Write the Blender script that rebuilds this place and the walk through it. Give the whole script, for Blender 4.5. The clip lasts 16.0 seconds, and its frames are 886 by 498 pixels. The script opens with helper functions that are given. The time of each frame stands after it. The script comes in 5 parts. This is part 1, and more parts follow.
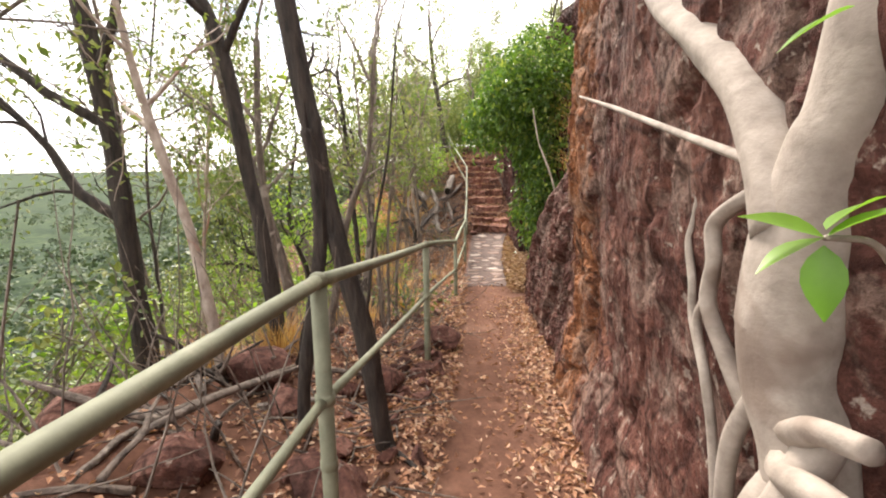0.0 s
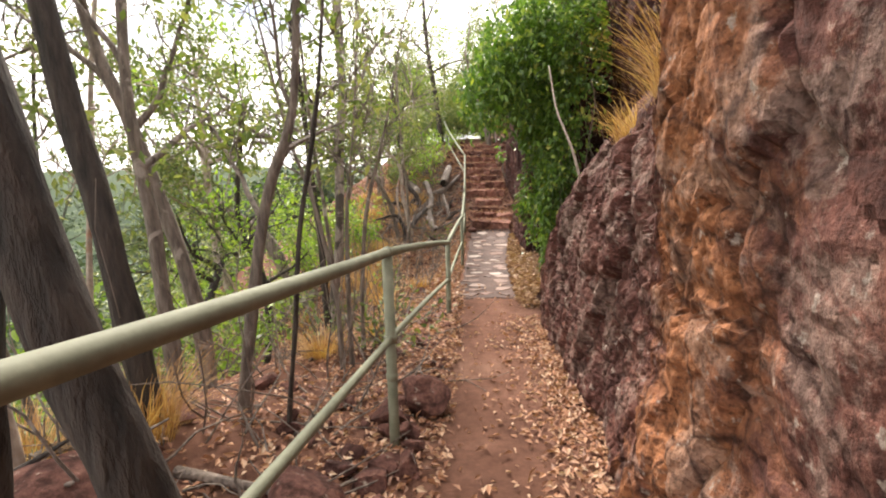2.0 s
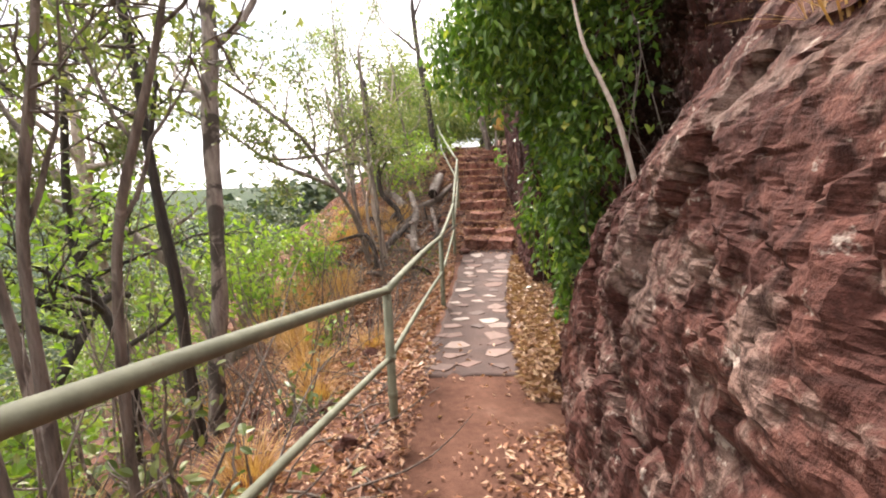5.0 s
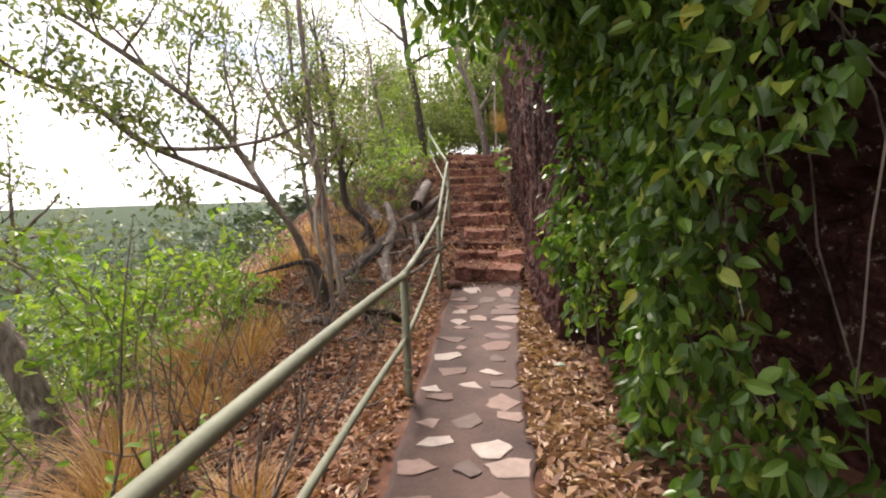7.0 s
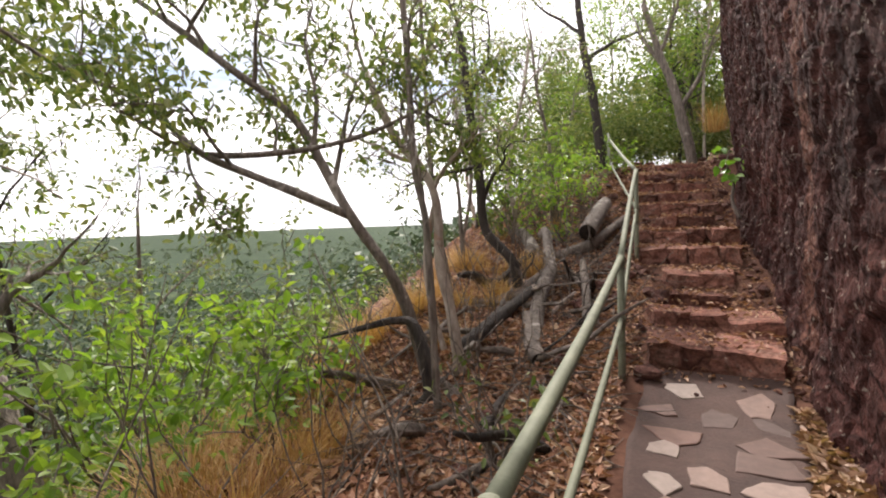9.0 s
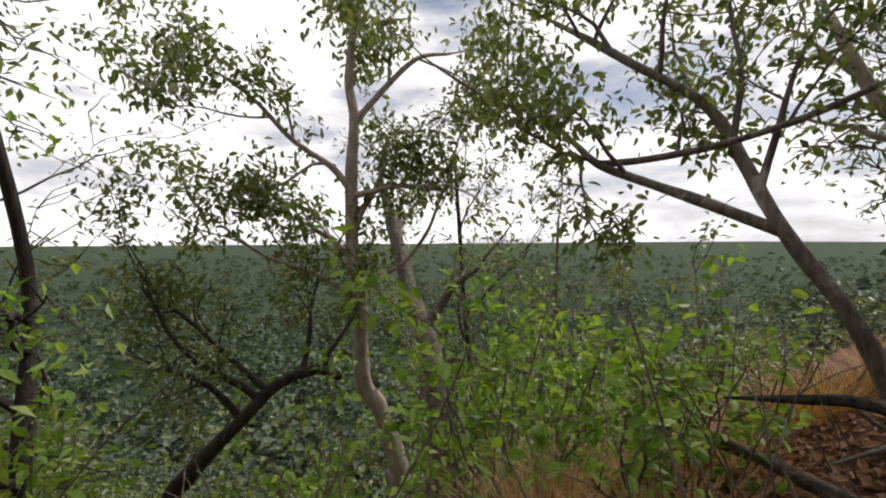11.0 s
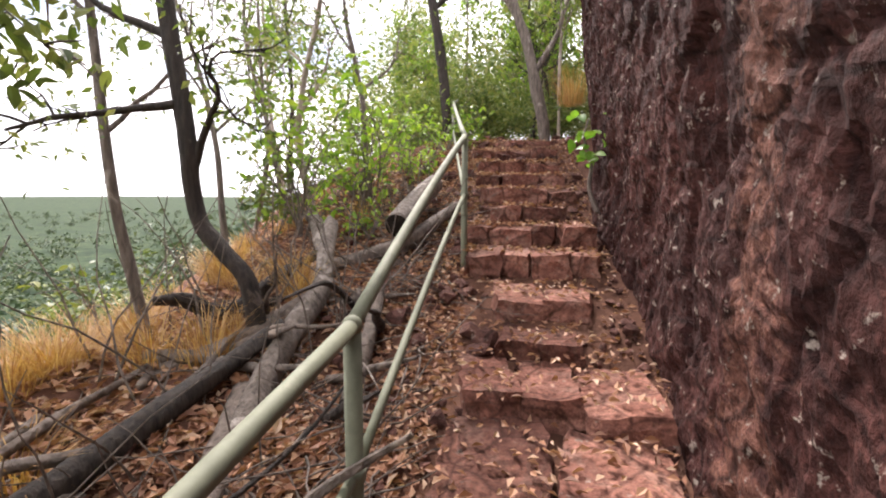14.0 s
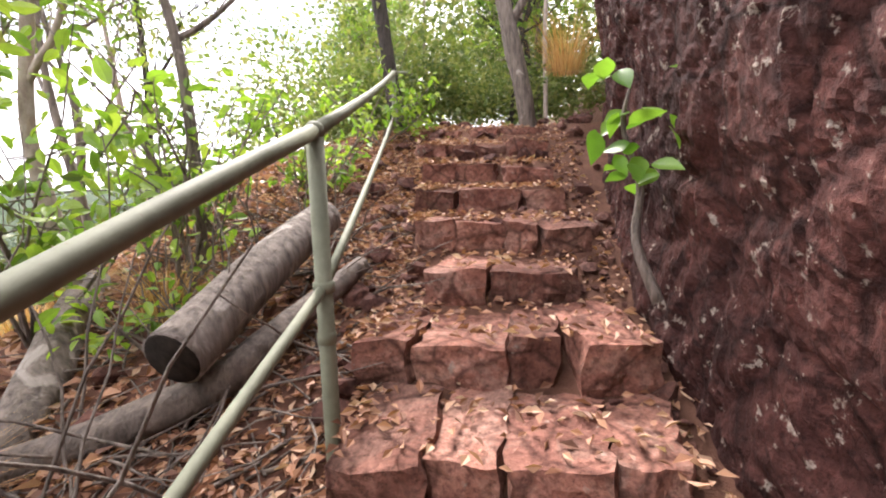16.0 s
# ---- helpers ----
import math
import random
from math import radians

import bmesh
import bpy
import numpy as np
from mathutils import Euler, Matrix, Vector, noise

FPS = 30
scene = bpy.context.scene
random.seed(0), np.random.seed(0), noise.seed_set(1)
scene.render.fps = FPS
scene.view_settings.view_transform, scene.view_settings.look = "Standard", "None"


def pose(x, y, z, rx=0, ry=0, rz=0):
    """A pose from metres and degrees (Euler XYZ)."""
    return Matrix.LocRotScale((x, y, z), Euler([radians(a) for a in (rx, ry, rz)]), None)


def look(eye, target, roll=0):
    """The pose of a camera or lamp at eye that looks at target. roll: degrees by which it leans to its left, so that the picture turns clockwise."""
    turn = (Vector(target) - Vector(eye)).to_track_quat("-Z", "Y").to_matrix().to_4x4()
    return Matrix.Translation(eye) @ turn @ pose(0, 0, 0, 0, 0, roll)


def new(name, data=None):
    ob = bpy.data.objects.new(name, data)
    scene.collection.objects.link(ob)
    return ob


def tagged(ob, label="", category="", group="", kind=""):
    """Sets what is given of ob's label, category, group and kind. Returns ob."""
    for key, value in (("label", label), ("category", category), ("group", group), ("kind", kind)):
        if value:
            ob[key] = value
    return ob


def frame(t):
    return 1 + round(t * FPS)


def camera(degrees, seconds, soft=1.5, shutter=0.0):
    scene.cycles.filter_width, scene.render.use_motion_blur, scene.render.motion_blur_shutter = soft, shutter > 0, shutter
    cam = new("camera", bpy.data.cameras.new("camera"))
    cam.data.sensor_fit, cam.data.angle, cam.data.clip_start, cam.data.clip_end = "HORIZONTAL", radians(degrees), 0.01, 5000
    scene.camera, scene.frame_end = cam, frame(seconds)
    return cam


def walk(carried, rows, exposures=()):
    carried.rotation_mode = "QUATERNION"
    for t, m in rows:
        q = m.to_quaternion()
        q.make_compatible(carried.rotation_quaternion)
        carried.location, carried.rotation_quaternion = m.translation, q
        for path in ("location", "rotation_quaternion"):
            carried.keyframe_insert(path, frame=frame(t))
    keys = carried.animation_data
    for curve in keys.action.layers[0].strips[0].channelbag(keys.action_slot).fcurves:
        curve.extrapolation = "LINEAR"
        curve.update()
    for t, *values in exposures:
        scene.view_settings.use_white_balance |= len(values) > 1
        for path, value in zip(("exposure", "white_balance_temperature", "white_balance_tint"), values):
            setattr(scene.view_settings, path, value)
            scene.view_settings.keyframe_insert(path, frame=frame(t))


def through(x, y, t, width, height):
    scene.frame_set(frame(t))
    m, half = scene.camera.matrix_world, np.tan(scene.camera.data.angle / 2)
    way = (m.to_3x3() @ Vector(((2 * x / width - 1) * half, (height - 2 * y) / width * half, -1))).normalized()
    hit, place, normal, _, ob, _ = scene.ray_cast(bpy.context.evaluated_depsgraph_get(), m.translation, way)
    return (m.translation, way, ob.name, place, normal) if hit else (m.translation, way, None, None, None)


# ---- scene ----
cam = camera(88.2, 16.0, soft=2.0)
# seconds, eye, target, roll
ROWS = [
    (0.0, (0.797, 1.114, 1.555), (0.7, 3.078, 1.19), -0.7),
    (0.5, (0.774, 1.407, 1.535), (0.671, 3.373, 1.184), -1.4),
    (1.0, (0.821, 1.825, 1.377), (0.721, 3.792, 1.031), -1.5),
    (1.5, (0.844, 2.327, 1.341), (0.75, 4.293, 0.987), -1.5),
    (2.0, (0.853, 2.827, 1.311), (0.755, 4.789, 0.932), -1.1),
    (2.5, (0.959, 3.372, 1.246), (0.85, 5.331, 0.856), -1.5),
    (3.0, (0.935, 3.661, 1.253), (0.817, 5.619, 0.862), -1.9),
    (3.2, (0.939, 3.77, 1.228), (0.807, 5.729, 0.845), -1.6),
    (5.3, (1.213, 5.709, 1.039), (1.083, 7.682, 0.739), -2.3),
    (5.5, (1.205, 5.977, 1.016), (1.072, 7.951, 0.727), -2.1),
    (6.0, (1.228, 6.642, 0.963), (1.096, 8.619, 0.69), -1.8),
    (6.5, (1.278, 7.293, 0.917), (1.159, 9.273, 0.657), -1.9),
    (7.0, (1.27, 7.921, 0.877), (1.151, 9.902, 0.63), -1.9),
    (7.5, (1.346, 8.583, 0.873), (1.196, 10.565, 0.643), -2.2),
    (8.0, (1.243, 9.22, 0.842), (1.037, 11.197, 0.629), -2.4),
    (8.5, (1.158, 9.792, 0.84), (0.715, 11.734, 0.661), -2.5),
    (9.0, (1.091, 10.29, 0.869), (0.25, 12.1, 0.746), -2.1),
    (9.5, (0.83, 10.511, 0.903), (-0.546, 11.961, 0.828), -1.3),
    (10.0, (0.83, 10.58, 0.917), (-1.002, 11.38, 0.871), -0.5),
    (10.2, (0.83, 10.62, 0.92), (-1.074, 11.229, 0.877), -0.4),
    (11.2, (0.86, 10.92, 0.9), (-1.075, 11.42, 0.86), -0.3),
    (12.3, (0.965, 11.23, 0.875), (-0.665, 12.39, 0.845), -0.3),
    (12.5, (1.02, 11.358, 0.87), (-0.472, 12.69, 0.841), -0.3),
    (12.7, (1.1, 11.51, 0.878), (-0.196, 13.031, 0.798), -0.3),
    (13.0, (1.235, 11.794, 0.894), (0.213, 13.508, 0.759), -0.3),
    (13.5, (1.262, 12.312, 0.892), (0.713, 14.223, 0.683), 0.4),
    (14.0, (1.336, 12.869, 0.928), (1.025, 14.831, 0.692), 0.3),
    (14.5, (1.377, 13.499, 0.957), (1.081, 15.463, 0.72), 0.4),
    (15.0, (1.374, 14.301, 1.064), (1.068, 16.26, 0.8), -0.6),
    (15.5, (1.445, 14.97, 1.188), (1.181, 16.931, 0.896), -0.9),
    (16.0, (1.456, 15.614, 1.293), (1.217, 17.576, 0.989), -1.2),
]
# seconds, stops, white balance
EXPOSURES = [(0.0, 1.70, 6900, 13), (1.5, 1.62, 6900, 13), (3.0, 1.95, 6850, 14), (5.5, 1.66, 6750, 17), (6.5, 1.32, 6750, 17), (8.0, 1.45, 6700, 16), (9.0, 1.10, 6600, 15), (9.5, 0.88, 6500, 15),
             (10.2, 0.55, 6500, 14), (12.3, -0.42, 6450, 15), (12.8, -0.12, 6450, 16), (13.3, 0.78, 6500, 17), (13.6, 1.18, 6500, 18), (14.0, 1.62, 6500, 18), (16.0, 2.08, 6400, 18)]
walk(cam, [(t, look(eye, target, roll)) for t, eye, target, roll in ROWS], EXPOSURES)

# ---- world and sun ----
SUN_UP, SUN_TURN = 48.0, 20.0   # degrees: height, and turn to the left of the walk
world = bpy.data.worlds.new("sky")
scene.world = world
world.use_nodes = True
wn, wl = world.node_tree.nodes, world.node_tree.links
wn.clear()
sky = wn.new("ShaderNodeTexSky")
sky.sky_type, sky.sun_disc = "NISHITA", False
sky.sun_elevation, sky.sun_rotation = radians(SUN_UP), radians(-SUN_TURN)
sky_bg = wn.new("ShaderNodeBackground")
sky_bg.inputs[1].default_value = 0.12
wl.new(sky.outputs[0], sky_bg.inputs[0])
cloud_bg = wn.new("ShaderNodeBackground")
cloud_bg.inputs[1].default_value = 0.76
coord = wn.new("ShaderNodeTexCoord")
cmap = wn.new("ShaderNodeMapping")
cmap.inputs["Scale"].default_value = (1.0, 1.0, 3.2)
wl.new(coord.outputs["Generated"], cmap.inputs[0])
cno = wn.new("ShaderNodeTexNoise")
cno.inputs["Scale"].default_value, cno.inputs["Detail"].default_value, cno.inputs["Roughness"].default_value = 2.1, 6.0, 0.55
wl.new(cmap.outputs[0], cno.inputs[0])
ccol = wn.new("ShaderNodeValToRGB")
ccol.color_ramp.elements[0].position, ccol.color_ramp.elements[0].color = 0.33, (0.30, 0.33, 0.40, 1)
ccol.color_ramp.elements[1].position, ccol.color_ramp.elements[1].color = 0.52, (1.5, 1.49, 1.47, 1)
wl.new(cno.outputs[0], ccol.inputs[0])
wl.new(ccol.outputs[0], cloud_bg.inputs[0])
cov = wn.new("ShaderNodeMapRange")
cov.inputs["From Min"].default_value, cov.inputs["From Max"].default_value = 0.34, 0.46
cov.inputs["To Min"].default_value, cov.inputs["To Max"].default_value = 0.55, 1.0
wl.new(cno.outputs[0], cov.inputs[0])
wmix = wn.new("ShaderNodeMixShader")
wl.new(cov.outputs[0], wmix.inputs[0])
wl.new(sky_bg.outputs[0], wmix.inputs[1])
wl.new(cloud_bg.outputs[0], wmix.inputs[2])
wout = wn.new("ShaderNodeOutputWorld")
wl.new(wmix.outputs[0], wout.inputs[0])

sun_data = bpy.data.lights.new("sun", "SUN")
sun_data.energy, sun_data.angle, sun_data.color = 2.7, radians(12), (1.0, 0.95, 0.87)
sun = new("sun", sun_data)
a, e = radians(SUN_TURN), radians(SUN_UP)
sun.matrix_world = look((-math.sin(a) * math.cos(e) * 50, math.cos(a) * math.cos(e) * 50, math.sin(e) * 50), (0, 0, 0))

# ---- small helpers ----
rng = np.random.default_rng(7)


def lattice(ix, iy, iz):
    v = np.sin(ix * 127.1 + iy * 311.7 + iz * 74.7) * 43758.5453
    return v - np.floor(v)


def vnoise(x, y, z):
    """Smooth value noise, -1 to 1, on arrays."""
    x, y, z = np.broadcast_arrays(np.asarray(x, float), np.asarray(y, float), np.asarray(z, float))
    ix, iy, iz = np.floor(x), np.floor(y), np.floor(z)
    fx, fy, fz = x - ix, y - iy, z - iz
    fx, fy, fz = (f * f * (3 - 2 * f) for f in (fx, fy, fz))
    out = 0
    for a_ in (0, 1):
        for b_ in (0, 1):
            for c_ in (0, 1):
                w = (fx if a_ else 1 - fx) * (fy if b_ else 1 - fy) * (fz if c_ else 1 - fz)
                out = out + w * lattice(ix + a_, iy + b_, iz + c_)
    return out * 2 - 1


def fbm(x, y, z, octaves=4, rough=0.5):
    total, amp, f = 0, 1.0, 1.0
    for i in range(octaves):
        total = total + amp * vnoise(x * f + 13.7 * i, y * f + 5.1 * i, z * f + 9.3 * i)
        amp, f = amp * rough, f * 2.03
    return total


def smooth(e0, e1, v):
    t = np.clip((v - e0) / (e1 - e0), 0, 1)
    return t * t * (3 - 2 * t)


def mesh_from(name, verts, faces, material, shade=True):
    me = bpy.data.meshes.new(name)
    me.from_pydata([tuple(v) for v in np.asarray(verts).tolist()], [], [tuple(f) for f in np.asarray(faces).tolist()] if not isinstance(faces, list) else faces)
    me.materials.append(material)
    if shade:
        me.polygons.foreach_set("use_smooth", [True] * len(me.polygons))
    me.update()
    return me


def thing(name, label, category, group="", kind=""):
    return tagged(new(name), label, category, group, kind)


def put(name, me, parent, label=""):
    ob = new(name, me)
    ob.parent = parent
    if label:
        ob["label"] = label
    return ob


def part(name, bm, material, parent, label="", flat=False):
    me = bpy.data.meshes.new(name)
    bm.to_mesh(me)
    bm.free()
    me.materials.append(material)
    if not flat:
        me.polygons.foreach_set("use_smooth", [True] * len(me.polygons))
    return put(name, me, parent, label)


def grid_faces(nu, nv):
    i = np.arange(nu - 1)[:, None] * nv + np.arange(nv - 1)[None, :]
    i = i.ravel()
    return np.stack([i, i + nv, i + nv + 1, i + 1], 1)


def frame_of(d):
    d = d / (np.linalg.norm(d) + 1e-9)
    up = np.array([0, 0, 1.0]) if abs(d[2]) < 0.9 else np.array([1.0, 0, 0])
    u = np.cross(d, up)
    u /= np.linalg.norm(u)
    return u, np.cross(u, d)


class Soup:
    """Vertices and faces gathered for one mesh."""

    def __init__(self):
        self.v, self.f, self.n = [], [], 0

    def add(self, verts, faces):
        self.v.append(np.asarray(verts, float))
        n = self.n
        self.f.extend([tuple(int(k) + n for k in f) for f in faces])
        self.n += len(verts)

    def tube(self, pts, radii, sides=8, rough=0.0, caps=True):
        pts = np.asarray(pts, float)
        n = len(pts)
        ang = np.arange(sides) * 2 * math.pi / sides
        dirs = np.gradient(pts, axis=0)
        ref = None
        verts = []
        for i in range(n):
            d = dirs[i] / (np.linalg.norm(dirs[i]) + 1e-9)
            if ref is None:
                u, w = frame_of(d)
            else:
                u = ref - d * np.dot(ref, d)
                u /= np.linalg.norm(u) + 1e-9
                w = np.cross(u, d)
            ref = u
            r = radii[i]
            rr = r * (1 + (rough * fbm(pts[i, 0] * 3 + np.cos(ang) * 1.3, pts[i, 1] * 3 + np.sin(ang) * 1.3, pts[i, 2] * 2.2, 3) if rough else 0 * ang))
            verts.append(pts[i] + rr[:, None] * (np.cos(ang)[:, None] * u + np.sin(ang)[:, None] * w))
        faces = [(i * sides + j, i * sides + (j + 1) % sides, (i + 1) * sides + (j + 1) % sides, (i + 1) * sides + j) for i in range(n - 1) for j in range(sides)]
        if caps:
            faces.append(tuple(range(sides))[::-1])
            faces.append(tuple((n - 1) * sides + j for j in range(sides)))
        self.add(np.concatenate(verts), faces)

    def mesh(self, name, material, shade=True):
        v = np.concatenate(self.v) if self.v else np.zeros((0, 3))
        return mesh_from(name, v, self.f, material, shade)


def spline(pts, per=6):
    """Points along a Catmull-Rom curve."""
    p = np.asarray(pts, float)
    p = np.vstack([2 * p[0] - p[1], p, 2 * p[-1] - p[-2]])
    out = []
    for i in range(1, len(p) - 2):
        for k in range(per):
            t = k / per
            out.append(0.5 * (2 * p[i] + (p[i + 1] - p[i - 1]) * t + (2 * p[i - 1] - 5 * p[i] + 4 * p[i + 1] - p[i + 2]) * t * t + (3 * p[i] - p[i - 1] - 3 * p[i + 1] + p[i + 2]) * t ** 3))
    out.append(p[-2])
    return np.array(out)


# ---- materials ----
def shader(name):
    m = bpy.data.materials.new(name)
    m.use_nodes = True
    n, l = m.node_tree.nodes, m.node_tree.links
    return m, n, l, n["Principled BSDF"]


def noise_node(n, l, src, scale, detail=5.0, rough=0.6, distortion=0.0):
    t = n.new("ShaderNodeTexNoise")
    t.inputs["Scale"].default_value, t.inputs["Detail"].default_value, t.inputs["Roughness"].default_value, t.inputs["Distortion"].default_value = scale, detail, rough, distortion
    l.new(src, t.inputs["Vector"])
    return t.outputs["Fac"]


def noise_colour(n, l, src, scale):
    t = n.new("ShaderNodeTexNoise")
    t.inputs["Scale"].default_value, t.inputs["Detail"].default_value = scale, 3.0
    l.new(src, t.inputs["Vector"])
    return t.outputs["Color"]


def ramp(n, l, src, stops):
    r = n.new("ShaderNodeValToRGB")
    els = r.color_ramp.elements
    while len(els) < len(stops):
        els.new(0.5)
    for e_, (p, c) in zip(els, stops):
        e_.position, e_.color = p, (*c, 1) if len(c) == 3 else c
    l.new(src, r.inputs[0])
    return r.outputs[0]


def mixc(n, l, fac, c1, c2, mode="MIX"):
    m = n.new("ShaderNodeMix")
    m.data_type, m.blend_type = "RGBA", mode
    for s, v in ((m.inputs[0], fac), (m.inputs[6], c1), (m.inputs[7], c2)):
        if isinstance(v, (int, float)):
            s.default_value = v
        elif isinstance(v, tuple):
            s.default_value = (*v, 1)
        else:
            l.new(v, s)
    return m.outputs[2]


def bump(n, l, bsdf, src, strength, distance):
    b = n.new("ShaderNodeBump")
    b.inputs["Strength"].default_value, b.inputs["Distance"].default_value = strength, distance
    l.new(src, b.inputs["Height"])
    l.new(b.outputs[0], bsdf.inputs["Normal"])
    return b


def rock_material(name, dark, mid, light, lichen=0.5, streak=None, crust=0.0, vary=False):
    m, n, l, b = shader(name)
    pos = n.new("ShaderNodeNewGeometry").outputs["Position"]
    big = noise_node(n, l, pos, 1.1, 5, 0.6, 0.6)
    mid_n = noise_node(n, l, pos, 6.5, 6, 0.65)
    fine = noise_node(n, l, pos, 34.0, 5, 0.7)
    col = ramp(n, l, big, [(0.30, dark), (0.52, mid), (0.72, light)])
    col = mixc(n, l, ramp(n, l, mid_n, [(0.38, (0, 0, 0)), (0.62, (1, 1, 1))]), mixc(n, l, 0.62, col, dark), col)
    if streak:
        sep = n.new("ShaderNodeSeparateXYZ")
        l.new(pos, sep.inputs[0])
        add = n.new("ShaderNodeMath")
        add.operation = "MULTIPLY_ADD"
        l.new(mid_n, add.inputs[0])
        add.inputs[1].default_value = 1.3
        l.new(sep.outputs["Y"], add.inputs[2])
        y0, y1, colour = streak
        col = mixc(n, l, ramp(n, l, map_range(n, l, add.outputs[0], y0 + 0.65, y1 + 0.65), [(0.0, (0, 0, 0)), (0.45, (0.85, 0.85, 0.85)), (0.75, (0.8, 0.8, 0.8)), (1.0, (0, 0, 0))]), col, colour)
    if crust:
        blot = noise_node(n, l, pos, 3.6, 7, 0.72, 0.5)
        col = mixc(n, l, ramp(n, l, blot, [(0.51, (0, 0, 0)), (0.57, (crust, crust, crust))]), col, (0.33, 0.26, 0.22))
    cr = n.new("ShaderNodeTexVoronoi")
    cr.feature, cr.inputs["Scale"].default_value = "DISTANCE_TO_EDGE", 3.4
    l.new(mixc(n, l, 0.16, pos, noise_colour(n, l, pos, 2.6)), cr.inputs["Vector"])
    col = mixc(n, l, ramp(n, l, cr.outputs["Distance"], [(0.0, (0.75, 0.75, 0.75)), (0.05, (0, 0, 0))]), col, tuple(0.45 * c for c in dark))
    speck = noise_node(n, l, pos, 24.0, 6, 0.8)
    col = mixc(n, l, ramp(n, l, speck, [(0.40, (0.8, 0.8, 0.8)), (0.50, (0, 0, 0))]), col, mixc(n, l, 0.75, col, tuple(0.5 * c for c in dark)))
    spots = noise_node(n, l, pos, 13.0, 4, 0.7)
    col = mixc(n, l, ramp(n, l, spots, [(0.66 - 0.06 * lichen, (0, 0, 0)), (0.72 - 0.06 * lichen, (0.8, 0.8, 0.8))]), col, (0.36, 0.31, 0.27))
    col = mixc(n, l, 0.72, col, ramp(n, l, fine, [(0.3, (0.30, 0.29, 0.29)), (0.7, (1.3, 1.25, 1.2))]), "MULTIPLY")
    if vary:
        rnd = n.new("ShaderNodeObjectInfo").outputs["Random"]
        col = mixc(n, l, 1.0, col, ramp(n, l, rnd, [(0.0, (0.52, 0.47, 0.46)), (0.5, (0.95, 0.85, 0.83)), (1.0, (1.25, 1.22, 1.2))]), "MULTIPLY")
    l.new(col, b.inputs["Base Color"])
    b.inputs["Roughness"].default_value = 0.88
    b.inputs["Specular IOR Level"].default_value = 0.12
    warp = mixc(n, l, 0.12, pos, noise_colour(n, l, pos, 3.0))
    h = mixc(n, l, 0.45, mid_n, fine)
    for scale, share in ((4.2, 0.35), (12.0, 0.28)):
        vo = n.new("ShaderNodeTexVoronoi")
        vo.feature, vo.inputs["Scale"].default_value = "F1", scale
        l.new(warp, vo.inputs["Vector"])
        h = mixc(n, l, share, h, vo.outputs["Distance"])
    bump(n, l, b, h, 1.0, 0.07)
    return m


def map_range(n, l, src, lo, hi):
    m = n.new("ShaderNodeMapRange")
    m.inputs["From Min"].default_value, m.inputs["From Max"].default_value = lo, hi
    l.new(src, m.inputs[0])
    return m.outputs[0]


def leaf_material(name, stops, through=0.35, rough=0.45):
    m, n, l, b = shader(name)
    geo = n.new("ShaderNodeNewGeometry")
    rnd = geo.outputs["Random Per Island"]
    col = ramp(n, l, rnd, stops)
    vein = noise_node(n, l, geo.outputs["Position"], 22, 3)
    col = mixc(n, l, 0.35, col, ramp(n, l, vein, [(0.3, (0.6, 0.6, 0.6)), (0.7, (1.2, 1.2, 1.1))]), "MULTIPLY")
    l.new(col, b.inputs["Base Color"])
    b.inputs["Roughness"].default_value = rough
    t = n.new("ShaderNodeBsdfTranslucent")
    l.new(mixc(n, l, 1.0, col, (1.25, 1.35, 0.6), "MULTIPLY"), t.inputs[0])
    mx = n.new("ShaderNodeMixShader")
    mx.inputs[0].default_value = through
    l.new(b.outputs[0], mx.inputs[1])
    l.new(t.outputs[0], mx.inputs[2])
    l.new(mx.outputs[0], n["Material Output"].inputs[0])
    return m


def bark_material(name, dark, light, patch, cut=0.6, stretch=0.18, scale=9.0, relief=0.035):
    m, n, l, b = shader(name)
    pos = n.new("ShaderNodeNewGeometry").outputs["Position"]
    mp = n.new("ShaderNodeMapping")
    mp.inputs["Scale"].default_value = (1, 1, stretch)
    l.new(pos, mp.inputs[0])
    ridg = noise_node(n, l, mp.outputs[0], scale * 3, 5, 0.65)
    blot = noise_node(n, l, pos, scale * 0.45, 4, 0.6, 0.8)
    col = ramp(n, l, ridg, [(0.32, dark), (0.66, light)])
    col = mixc(n, l, ramp(n, l, blot, [(cut, (0, 0, 0)), (cut + 0.06, (0.85, 0.85, 0.85))]), col, patch)
    l.new(col, b.inputs["Base Color"])
    b.inputs["Roughness"].default_value = 0.85
    bump(n, l, b, ridg, 1.0, relief)
    return m


ROCK = rock_material("red_rock", (0.062, 0.027, 0.023), (0.145, 0.062, 0.049), (0.235, 0.116, 0.091), 0.8, (3.9, 4.85, (0.34, 0.148, 0.07)), 0.36)
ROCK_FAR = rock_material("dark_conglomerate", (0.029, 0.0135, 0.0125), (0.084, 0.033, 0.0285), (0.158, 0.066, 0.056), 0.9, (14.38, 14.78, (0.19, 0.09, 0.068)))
STEP = rock_material("step_stone", (0.17, 0.080, 0.064), (0.40, 0.205, 0.158), (0.57, 0.345, 0.275), 0.3, None, 0.3, True)
LOOSE = rock_material("loose_rock", (0.075, 0.036, 0.031), (0.19, 0.092, 0.074), (0.34, 0.19, 0.155), 0.7)

